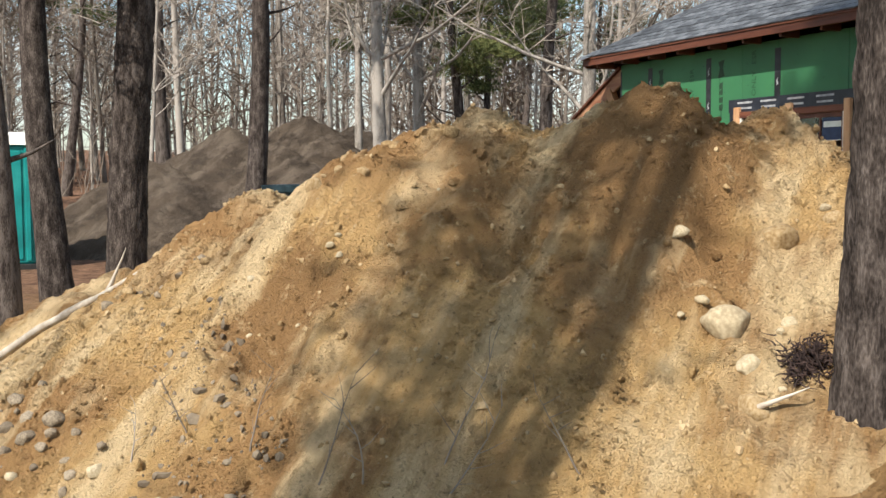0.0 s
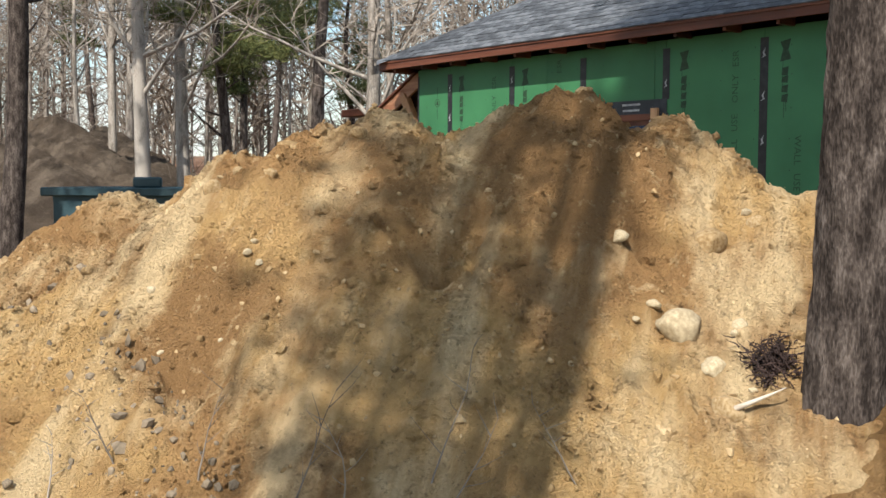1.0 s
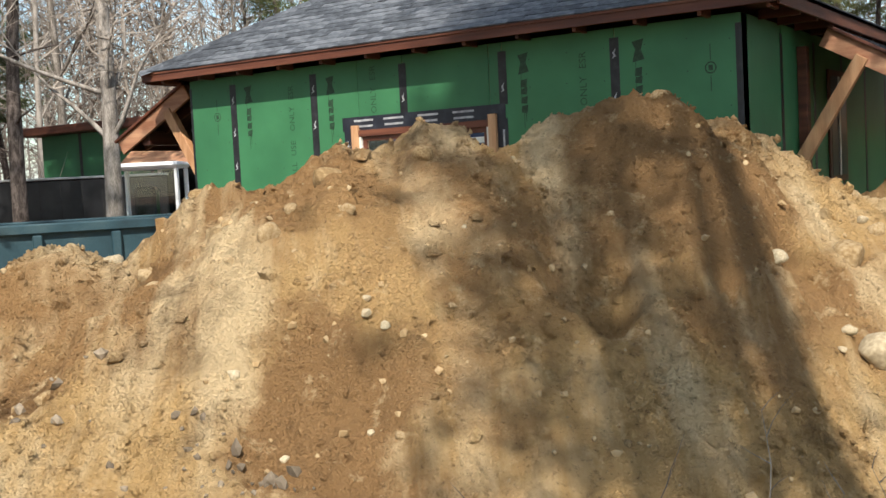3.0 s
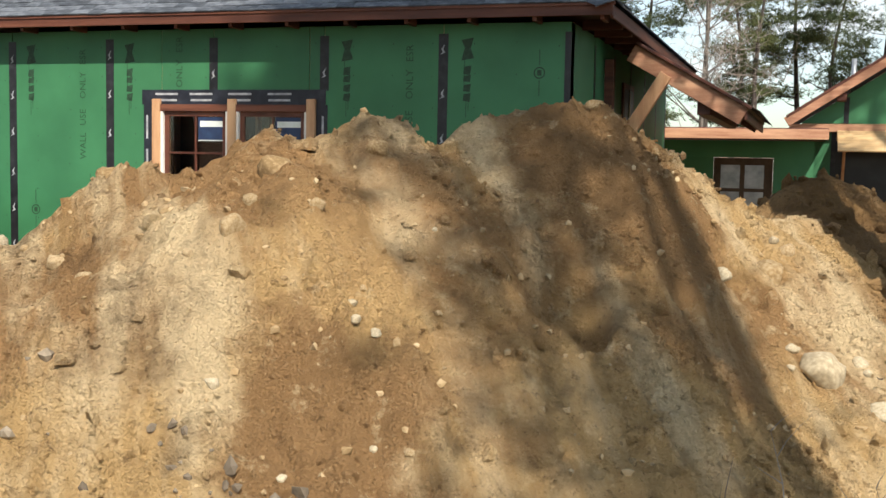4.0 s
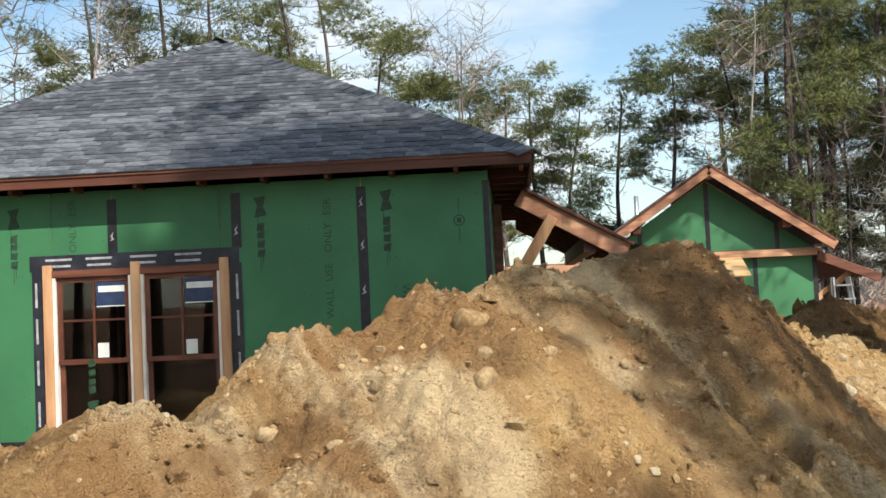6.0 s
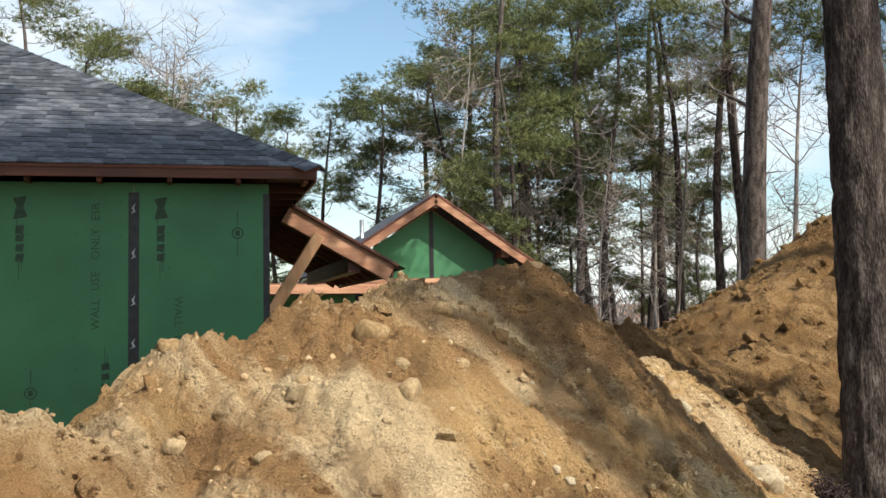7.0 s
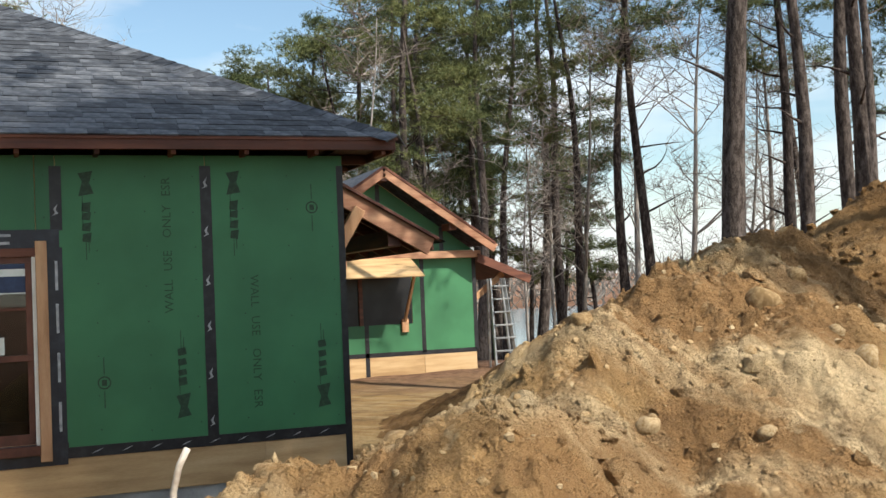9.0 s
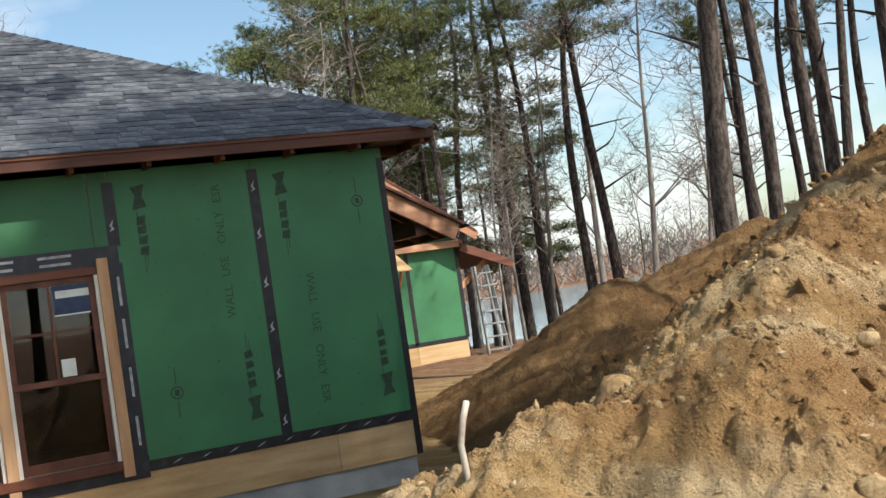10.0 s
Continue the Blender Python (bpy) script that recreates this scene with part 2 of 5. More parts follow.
M_NEEDLE = paint("pine_needles", ((0.046, 0.068, 0.028), (0.098, 0.122, 0.044), (0.18, 0.188, 0.068)), 0.7, 12, 0.7, 0.0, per_object=0.3, per_island=0.4, spec=0.25)
M_DEAD = paint("dead_oak_leaves", ((0.16, 0.075, 0.035), (0.26, 0.13, 0.06), (0.36, 0.20, 0.10)), 3, 30, 0.85, 0.0, per_island=0.4)
M_ROOT = paint("dark_roots", ((0.018, 0.010, 0.009), (0.040, 0.022, 0.019), (0.075, 0.045, 0.038)), 9, 60, 0.9, 0.4, 0.006)
# bare wood darkened in its colour to stand for the unlit room
M_ROOM = paint("dim_bare_interior", ((0.04, 0.026, 0.017), (0.07, 0.046, 0.03), (0.11, 0.075, 0.05)), 2, 30, 0.9, 0.1, 0.004)


def glass_material(name, tint, rough=0.0):
    m = bpy.data.materials.new(name)
    m.use_nodes = True
    b = m.node_tree.nodes["Principled BSDF"]
    b.inputs["Base Color"].default_value = (*tint, 1)
    b.inputs["Roughness"].default_value, b.inputs["Transmission Weight"].default_value, b.inputs["IOR"].default_value = rough, 1.0, 1.45
    return m


M_GLASS = glass_material("window_glass", (0.85, 0.9, 0.88))


def water_material():
    m = paint("lake_water", ((0.10, 0.16, 0.18), (0.14, 0.21, 0.24), (0.18, 0.26, 0.29)), 0.05, 0.6, 0.12, 0.25, 0.05)
    return m


M_WATER = water_material()

# ---- building helpers ----


def mesh_of(name, verts, faces, smooth=False):
    me = bpy.data.meshes.new(name)
    me.from_pydata([tuple(v) for v in verts], [], [tuple(q) for q in faces])
    me.update()
    if smooth:
        me.polygons.foreach_set("use_smooth", [True] * len(me.polygons))
    return me


def part(name, shape, material, parent=None, label=""):
    """Links a bmesh or a mesh as one object under a thing or a part."""
    if isinstance(shape, bmesh.types.BMesh):
        me = bpy.data.meshes.new(name)
        shape.to_mesh(me)
        shape.free()
    else:
        me = shape
    if not me.materials:
        me.materials.append(material)
    ob = new(name, me)
    if parent is not None:
        ob.parent = parent
    if label:
        ob["label"] = label
    return ob


def thing(name, label, category, at=(0, 0, 0), group="", kind=""):
    ob = new(name)
    ob.location = at
    return tagged(ob, label, category, group, kind)


def box(lo, hi, bevel=0.004, m=None):
    bm = bmesh.new()
    c = [(lo[i] + hi[i]) / 2 for i in range(3)]
    s = [max(1e-4, hi[i] - lo[i]) for i in range(3)]
    bmesh.ops.create_cube(bm, size=1.0, matrix=Matrix.Translation(c) @ Matrix.Diagonal((*s, 1)))
    if bevel and min(s) > 2.2 * bevel:
        bmesh.ops.bevel(bm, geom=bm.edges[:], offset=bevel, segments=1, affect="EDGES")
    if m is not None:
        bmesh.ops.transform(bm, matrix=m, verts=bm.verts)
    return bm


def beam(a, b, wide, high, bevel=0.005):
    """A square-edged timber from a to b: wide across, high upward."""
    a, b = Vector(a), Vector(b)
    d = b - a
    q = d.to_track_quat("X", "Z").to_matrix().to_4x4()
    return box((0, -wide / 2, -high / 2), (d.length, wide / 2, high / 2), bevel, Matrix.Translation(a) @ q)


def prism(outline, depth, axis="y", at=0.0):
    """A flat shape of the given outline, given thickness along an axis."""
    bm = bmesh.new()
    put = {"y": lambda u, v, w: (u, w, v), "x": lambda u, v, w: (w, u, v), "z": lambda u, v, w: (u, v, w)}[axis]
    n = len(outline)
    lo = [bm.verts.new(put(u, v, at)) for u, v in outline]
    hi = [bm.verts.new(put(u, v, at + depth)) for u, v in outline]
    bm.faces.new(lo)
    bm.faces.new(hi[::-1])
    for i in range(n):
        bm.faces.new((lo[i], hi[i], hi[(i + 1) % n], lo[(i + 1) % n]))
    bmesh.ops.recalc_face_normals(bm, faces=bm.faces)
    return bm


class Tubes:
    """Gathers tapered tubes and slips of leaf into one mesh."""

    def __init__(self):
        self.v, self.f = [], []

    def tube(self, pts, radii, sides=5, ridge=None):
        base = len(self.v)
        n = len(pts)
        pts = [Vector(p) for p in pts]
        for i, p in enumerate(pts):
            d = (pts[min(i + 1, n - 1)] - pts[max(i - 1, 0)]).normalized()
            u = d.cross(Vector((0.31, 0.95, 0.05)))
            u = u.normalized() if u.length > 1e-3 else Vector((1, 0, 0))
            w = d.cross(u)
            for k in range(sides):
                a = 2 * math.pi * k / sides
                r = radii[i] * (ridge(a, p) if ridge else 1)
                self.v.append(p + u * (r * math.cos(a)) + w * (r * math.sin(a)))
        for i in range(n - 1):
            for k in range(sides):
                k2 = (k + 1) % sides
                self.f.append((base + i * sides + k, base + i * sides + k2, base + (i + 1) * sides + k2, base + (i + 1) * sides + k))
        self.f.append(tuple(base + (n - 1) * sides + k for k in range(sides)))

    def slip(self, p, d, side, length, width):
        b = len(self.v)
        self.v += [p - side * width / 2, p + side * width / 2, p + d * length]
        self.f.append((b, b + 1, b + 2))

    def mesh(self, name, smooth=True):
        return mesh_of(name, self.v, self.f, smooth)


def lattice(ix, iy, seed):
    h = (ix.astype(np.int64) * 374761393 + iy.astype(np.int64) * 668265263 + seed * 1442695041) & 0x7FFFFFFF
    h = ((h ^ (h >> 13)) * 1274126177) & 0x7FFFFFFF
    return ((h ^ (h >> 16)) & 0xFFFF) / 65535.0


def ripple(x, y, size, seed=0):
    """Smooth noise from -1 to 1 with lumps of the given size in metres."""
    x, y = x / size, y / size
    ix, iy = np.floor(x), np.floor(y)
    fx, fy = x - ix, y - iy
    fx, fy = fx * fx * fx * (fx * (fx * 6 - 15) + 10), fy * fy * fy * (fy * (fy * 6 - 15) + 10)
    a, b = lattice(ix, iy, seed), lattice(ix + 1, iy, seed)
    c, d = lattice(ix, iy + 1, seed), lattice(ix + 1, iy + 1, seed)
    return 2 * (a + (b - a) * fx + (c - a) * fy + (a - b - c + d) * fx * fy) - 1


def lumps(x, y, size, seed, fill=0.6):
    """Rounded clods scattered at about the given spacing, from 0 to 1."""
    out = np.zeros_like(x)
    ix, iy = np.floor(x / size), np.floor(y / size)
    for dx in (-1, 0, 1):
        for dy in (-1, 0, 1):
            cx, cy = ix + dx, iy + dy
            px, py = cx + lattice(cx, cy, seed), cy + lattice(cx, cy, seed + 7)
            r = 0.18 + 0.42 * lattice(cx, cy, seed + 13) ** 2
            r = np.where(lattice(cx, cy, seed + 29) < fill, r, 0.01)
            q = ((x / size - px) ** 2 + (y / size - py) ** 2) / (r * r)
            out = np.maximum(out, np.sqrt(np.clip(1 - q, 0, 1)) * r)
    return out


def heaps_height(heaps, x, y, floor_z):
    """Tipped heaps that run into one another: x, y, top, slope of each."""
    a = [floor_z + 0 * x] + [z - s * (np.sqrt((x - px) ** 2 + (y - py) ** 2 + 0.0324) - 0.18) for px, py, z, s in heaps]
    a = np.array(a)
    m = a.max(0)
    return m + np.log(np.exp(14 * (a - m)).sum(0)) / 14


def ground_height(x, y):
    x, y = np.asarray(x, float), np.asarray(y, float)
    z = 0.10 + 0.05 * ripple(x, y, 3.0, 3) + 0.02 * ripple(x, y, 0.8, 4)
    s = 0.6 * x + 0.8 * y
    z = z - np.clip(s - 15, 0, 60) * 0.066
    away = np.hypot(x + 2, y + 6)
    z = z + np.clip(-x - 16, 0, 90) * 0.045 * np.clip((12 - s) / 10, 0, 1) + 0.25 * ripple(x, y, 11, 5) * np.clip((away - 18) / 15, 0, 1)
    return z


def ground_at(x, y):
    return float(ground_height(np.array([x]), np.array([y]))[0])

# ---- ground, lake, mounds ----


def stretched(near_lo, near_hi, step, far, rate=1.13):
    mid = list(np.arange(near_lo, near_hi, step))
    hi, lo, d = [near_hi], [near_lo - step], step
    while hi[-1] < far:
        d *= rate
        hi.append(hi[-1] + d)
    d = step
    while lo[-1] > -far:
        d *= rate
        lo.append(lo[-1] - d)
    return np.array(lo[::-1] + mid + hi)


def height_sheet(name, xs, ys, z, keep=None):
    nx, ny = len(xs), len(ys)
    gx, gy = np.meshgrid(xs, ys)
    verts = np.stack([gx, gy, z], -1).reshape(-1, 3)
    i = np.arange(nx * ny).reshape(ny, nx)
    quads = np.stack([i[:-1, :-1], i[:-1, 1:], i[1:, 1:], i[1:, :-1]], -1).reshape(-1, 4)
    if keep is not None:
        quads = quads[keep.reshape(-1)[quads].any(1)]
        used = np.unique(quads)
        back = np.full(nx * ny, -1)
        back[used] = np.arange(len(used))
        verts, quads = verts[used], back[quads]
    me = bpy.data.meshes.new(name)
    me.vertices.add(len(verts))
    me.vertices.foreach_set("co", verts.ravel().astype(np.float32))
    me.loops.add(len(quads) * 4)
    me.loops.foreach_set("vertex_index", quads.ravel().astype(np.int32))
    me.polygons.add(len(quads))
    me.polygons.foreach_set("loop_start", np.arange(len(quads), dtype=np.int32) * 4)
    me.polygons.foreach_set("use_smooth", np.ones(len(quads), dtype=bool))
    me.update()
    me.validate()
    return me


gxs, gys = stretched(-14, 10, 0.3, 900), stretched(-12, 16, 0.3, 900)
ggx, ggy = np.meshgrid(gxs, gys)
ground = part("ground", height_sheet("ground", gxs, gys, ground_height(ggx, ggy)), M_GROUND)
tagged(ground, "brown leaf-littered woodland ground with bare sand patches", "ground", kind="structure")

lake = part("lake", box((-200, -100, -3.35), (600, 600, -2.9), 0), M_WATER)
tagged(lake, "pale blue lake water behind the pine trees", "water", kind="structure")

MAIN_HEAPS = [(1.01, -4.77, 2.10, 1.12), (0.69, -4.80, 2.05, 0.89), (0.26, -5.47, 1.99, 0.92), (-0.17, -5.63, 1.87, 0.80), (-0.78, -5.74, 1.55, 0.70),
              (-0.71, -5.92, 1.72, 1.05), (-1.32, -6.37, 1.51, 0.75), (-1.96, -6.14, 1.29, 0.75), (1.18, -4.14, 1.96, 1.02), (1.96, -4.02, 1.55, 0.63),
              (-2.13, -5.22, 1.0, 0.74), (-0.38, -6.60, 1.36, 0.85), (-0.05, -6.15, 1.66, 0.95), (0.19, -6.04, 1.70, 0.97), (-0.46, -7.34, 0.96, 0.75), (1.41, -5.64, 1.16, 0.76), (-2.6, -6.8, 0.88, 0.75), (-3.75, -6.1, 0.75, 0.62)]
BACK_HEAPS = [(2.22, -3.38, 1.74, 0.70), (4.57, -1.89, 2.3, 0.54), (5.42, -0.93, 2.72, 0.69), (3.2, -2.8, 1.7, 0.72), (3.15, -3.5, 1.58, 0.62), (3.9, -2.35, 2.02, 0.6)]
FAR_HEAPS = [(4.6, 1.5, 1.6, 0.7), (6.4, 2.6, 2.0, 0.4), (3.3, 1.5, 1.52, 0.65), (2.6, 0.6, 1.0, 0.6)]
LOAM_HEAPS = [(-19.0, -2.6, 2.6, 0.6), (-20.3, -0.4, 3.0, 0.6), (-17.6, -4.4, 1.9, 0.55), (-22.0, 1.4, 2.9, 0.6), (-18.0, -1.6, 2.2, 0.6)]
# hollows dug into the main mound: x, y, radius, depth
HOLLOWS = [(1.20, -5.80, 0.17, 0.22), (1.80, -4.98, 0.13, 0.18), (0.62, -6.85, 0.30, 0.11), (0.92, -6.93, 0.16, 0.09), (0.36, -6.95, 0.24, 0.08), (1.6, -5.46, 0.07, 0.09), (-0.75, -6.45, 0.13, 0.07), (-1.0, -6.72, 0.2, 0.08)]


def mound(name, heaps, bounds, step, material, seed, rough=1.0, hollows=()):
    x0, x1, y0, y1 = bounds
    xs, ys = np.arange(x0, x1 + step, step), np.arange(y0, y1 + step, step)
    x, y = np.meshgrid(xs, ys)
    base = heaps_height(heaps, x, y, -0.3)
    z = base.copy()
    across = 0.8 * x + 0.6 * y
    down = 0.6 * x - 0.8 * y
    z += rough * (0.035 * ripple(x, y, 0.9, seed) + 0.018 * ripple(x, y, 0.34, seed + 1) + 0.018 * ripple(x, y, 0.15, seed + 2)
                  + 0.028 * ripple(across, down * 0.16, 0.22, seed + 3) + 0.012 * ripple(across, down * 0.2, 0.09, seed + 4))
    z += rough * 0.024 * ripple(x, y, 0.07, seed + 5) * (0.5 + 0.5 * np.clip(1.5 * ripple(x, y, 0.7, seed + 8), 0, 1)) + rough * 0.011 * ripple(x, y, 0.042, seed + 6)
    z += rough * (0.15 * lumps(x, y, 0.30, seed + 9, 0.4) * 0.30 + 0.55 * lumps(x, y, 0.12, seed + 10, 0.45) * 0.12)
    crumb = np.clip(0.35 + 1.3 * ripple(x, y, 0.55, seed + 21), 0, 1)
    z += rough * crumb * (0.8 * lumps(x, y, 0.065, seed + 22, 0.55) * 0.065 + 0.35 * lumps(x, y, 0.10, seed + 23, 0.4) * 0.10)
    for hx, hy, r, d in hollows:
        q = ((x - hx) ** 2 + (y - hy) ** 2) / r ** 2 + 0.25 * ripple(x, y, 0.12, seed + 15)
        z -= d * np.exp(-np.clip(q, 0, 30) ** 2)
    me = height_sheet(name, xs, ys, z, keep=base > 0.02 + 0 * z if name == "dirt_mound" and bounds[0] > -10 else base > ground_height(x, y) - 0.15)
    return part(name, me, material), (xs, ys, z)


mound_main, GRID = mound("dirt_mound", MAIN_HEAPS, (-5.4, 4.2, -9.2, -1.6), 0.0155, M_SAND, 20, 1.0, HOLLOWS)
tagged(mound_main, "tall mound of freshly dug yellow-brown sand with embedded stones", "dirt mound")
mound_back, GRID2 = mound("dirt_mound", BACK_HEAPS, (-0.5, 10.0, -6.5, 4.0), 0.045, M_SAND2, 40, 1.2)
tagged(mound_back, "brown sand mound with a sharp peak under the pines", "dirt mound")
mound_far, _ = mound("dirt_mound", FAR_HEAPS, (0.3, 13.0, -2.5, 9.0), 0.07, M_DAMP, 60, 1.2)
tagged(mound_far, "low dark brown soil bank beside the building", "dirt mound")
spoil, _ = mound("sand_heap", [(-4.3, -6.9, 0.78, 0.7), (-4.0, -7.35, 0.60, 0.7), (-4.9, -7.1, 0.55, 0.6), (-5.0, -6.4, 0.7, 0.6)], (-6.6, -2.6, -8.6, -5.2), 0.04, M_SAND, 70)
tagged(spoil, "low heap of loose yellow sand among the pine trunks", "sand heap")
mound_loam, _ = mound("dirt_mound", LOAM_HEAPS, (-28.0, -12.0, -10.0, 8.0), 0.10, M_LOAM, 80, 1.8)
tagged(mound_loam, "grey-brown topsoil heap with roots at the wood's edge", "soil heap")


def surface_z(x, y, grid=None):
    """Height of a mound or, away from it, of the ground."""
    xs, ys, z = grid or GRID
    i, j = int((x - xs[0]) / (xs[1] - xs[0])), int((y - ys[0]) / (ys[1] - ys[0]))
    if 0 <= i < len(xs) - 1 and 0 <= j < len(ys) - 1:
        return max(float(z[j, i]), ground_at(x, y))
    return ground_at(x, y)

# ---- the house with green sheathing ----
XL, XR, Y0, DEEP = -6.80, 0.0, 0.0, 7.2
PB, PT = 0.65, 3.09  # panel bottom and top
WX0, WX1, WZ0, WZ1 = -4.26, -2.60, 0.74, 2.33  # window opening
EAVE = (-7.32, 0.44, -0.31, 3.22)


def strip(lo, hi, material, name, parent, label=""):
    return part(name, box(lo, hi, 0.002), material, parent, label)


house = thing("house", "unfinished house with green sheathing panels and hipped shingle roof", "house")
wall = part("wall_front", box((XL, 0.012, 0.30), (WX0, 0.16, PT), 0), M_PLY, house)
part("wall_front", box((WX1, 0.012, 0.30), (XR, 0.16, PT), 0), M_PLY, house)
part("wall_front", box((WX0, 0.012, WZ1), (WX1, 0.16, PT), 0), M_PLY, house)
part("wall_front", box((WX0, 0.012, 0.30), (WX1, 0.16, WZ0), 0), M_PLY, house)
side = part("wall_side", box((-0.16, 0.16, 0.30), (-0.012, DEEP, PT), 0), M_PLY, house)
part("wall_side", box((XL + 0.012, 0.16, 0.30), (XL + 0.16, DEEP, PT), 0), M_PLY, house)
part("wall_back", box((XL + 0.16, DEEP - 0.16, 0.30), (-0.16, DEEP, PT), 0), M_PLY, house)
part("foundation", box((XL + 0.05, 0.03, -0.5), (XR - 0.05, DEEP, 0.30), 0.01), M_CONCRETE, house, "grey concrete foundation")
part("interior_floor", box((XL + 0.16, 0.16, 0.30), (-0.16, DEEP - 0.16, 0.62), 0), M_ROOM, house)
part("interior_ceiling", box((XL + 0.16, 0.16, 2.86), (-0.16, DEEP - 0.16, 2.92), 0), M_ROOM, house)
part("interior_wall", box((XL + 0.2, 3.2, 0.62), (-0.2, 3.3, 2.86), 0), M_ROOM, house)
for sx in (-5.9, -4.7, -3.3, -2.1, -0.9):
    part("stud", box((sx, 2.9, 0.62), (sx + 0.04, 3.0, 2.86), 0.003), M_FIR, house)

# sheathing panels, front
JOINTS = [XL, -6.10, -4.88, -3.66, -2.44, -1.22, XR]


def panel(x0, x1, z0, z1, y=0.0):
    return part("panel", box((x0 + 0.003, y, z0), (x1 - 0.003, y + 0.011, z1), 0.0015), M_PANEL, house)


panel(XL, -6.10, PB, PT), panel(-6.10, -4.88, PB, PT), panel(-2.44, -1.22, PB, PT), panel(-1.22, XR, PB, PT)
panel(-4.88, WX0, PB, PT), panel(WX0, -3.66, WZ1, PT), panel(-3.66, WX1, WZ1, PT), panel(WX1, -2.44, PB, PT)
panel(WX0, WX1, PB, WZ0 - 0.01)
for a, b in ((XL, -5.6), (-5.6, -3.2), (-3.2, -0.78), (-0.78, XR)):
    part("skirt_board", box((a + 0.002, 0.002, 0.28), (b - 0.002, 0.012, PB - 0.03), 0.0015), M_PLY, house, "bare plywood skirting board")


def tape(x, z0, z1, wide=0.095, y=-0.0025):
    t = part("seam_tape", box((x - wide / 2, y, z0), (x + wide / 2, y + 0.0025, z1), 0), M_TAPE, house, "black seam tape")
    rnd = random.Random(int(x * 100))
    z = z0 + 0.12
    while z < z1 - 0.1:
        w, h = 0.03, 0.10
        part("tape_mark", prism([(x - w, z), (x - w * 0.2, z + h * 0.25), (x - w * 0.7, z + h * 0.55), (x + w * 0.5, z + h), (x, z + h * 0.5), (x + w * 0.6, z + h * 0.2)], 0.001, "y", y - 0.0012), M_MARK, t)
        z += 0.40 + rnd.uniform(-0.03, 0.03)


for x, z0, z1 in ((-6.10, PB, 2.99), (-4.88, PB, 3.0), (-3.66, 2.47, 3.0), (-2.44, 2.47, 3.0), (-2.44, PB, WZ0), (-1.22, PB, 3.0)):
    tape(x, z0, z1)
part("corner_tape", box((-0.055, -0.003, 0.29), (0.004, 0.0, 3.0), 0), M_TAPE, house, "black corner tape")
part("corner_tape", box((XL - 0.003, -0.003, 0.29), (XL + 0.03, 0.0, 3.0), 0), M_TAPE, house, "black corner tape")
for a, b in ((XL, WX0 - 0.2), (WX1 + 0.18, XR)):
    t = part("bottom_tape", box((a, -0.004, PB - 0.045), (b, -0.0005, PB + 0.045), 0), M_TAPE, house, "black bottom seam tape")
    x = a + 0.2
    while x < b - 0.1:
        part("tape_mark", prism([(x, PB - 0.02), (x + 0.05, PB - 0.005), (x + 0.1, PB + 0.02), (x + 0.05, PB + 0.005)], 0.001, "y", -0.0055), M_MARK, t)
        x += 0.24


def stamp(x, z, down, kind):
    """Printing on a sheathing panel: a mark with bars beside it, or a round seal on a stem."""
    s = -1 if down else 1
    y = -0.0012
    if kind == "mark":
        ring = [(-0.055, 0.0), (0.062, 0.02), (0.030, 0.09), (0.060, 0.21), (-0.062, 0.19), (-0.028, 0.10)]
        part("printed_mark", prism([(x + s * u, z + s * v) for u, v in ring], 0.001, "y", y), M_INK, house)
        for k, h in enumerate((0.06, 0.045, 0.05, 0.055)):
            zz = z + s * (0.27 + 0.085 * k)
            part("printed_bar", prism([(x - 0.034, zz), (x + 0.036, zz + 0.012), (x + 0.026, zz + s * h * 1.3), (x - 0.040, zz + s * h * 1.1)], 0.001, "y", y), M_INK, house)
        part("printed_bar", box((x - 0.032, y, min(z + s * 0.20, z + s * 0.5)), (x - 0.027, y + 0.001, max(z + s * 0.20, z + s * 0.5)), 0), M_INK, house)
        for k in range(2):
            a, b = sorted((z + s * 0.56, z + s * (0.74 - 0.06 * k)))
            part("printed_bar", box((x - 0.012 + 0.022 * k, y, a), (x - 0.006 + 0.022 * k, y + 0.001, b), 0), M_INK, house)
    else:
        bm = bmesh.new()
        n = 20
        o = [bm.verts.new((x + 0.055 * math.cos(6.2832 * k / n), y, z + 0.055 * math.sin(6.2832 * k / n))) for k in range(n)]
        i = [bm.verts.new((x + 0.043 * math.cos(6.2832 * k / n), y, z + 0.043 * math.sin(6.2832 * k / n))) for k in range(n)]
        for k in range(n):
            bm.faces.new((o[k], o[(k + 1) % n], i[(k + 1) % n], i[k]))
        seal = part("printed_seal", bm, M_INK, house)
        part("printed_bar", box((x - 0.02, y, z - 0.025), (x + 0.02, y + 0.001, z + 0.025), 0), M_INK, seal)
        part("printed_bar", box((x - 0.004, y, z + 0.07), (x + 0.004, y + 0.001, z + 0.21), 0), M_INK, seal)
        part("printed_bar", box((x - 0.004, y, z - 0.21), (x + 0.004, y + 0.001, z - 0.07), 0), M_INK, seal)


def wording(text, m, size, material, parent, name="lettering"):
    cu = bpy.data.curves.new(name, "FONT")
    cu.body, cu.size, cu.extrude, cu.resolution_u = text, size, 0.0006, 2
    tmp = bpy.data.objects.new(name, cu)
    scene.collection.objects.link(tmp)
    me = bpy.data.meshes.new_from_object(tmp.evaluated_get(bpy.context.evaluated_depsgraph_get()))
    bpy.data.objects.remove(tmp)
    ob = part(name, me, material, parent)
    ob.matrix_local = m
    return ob


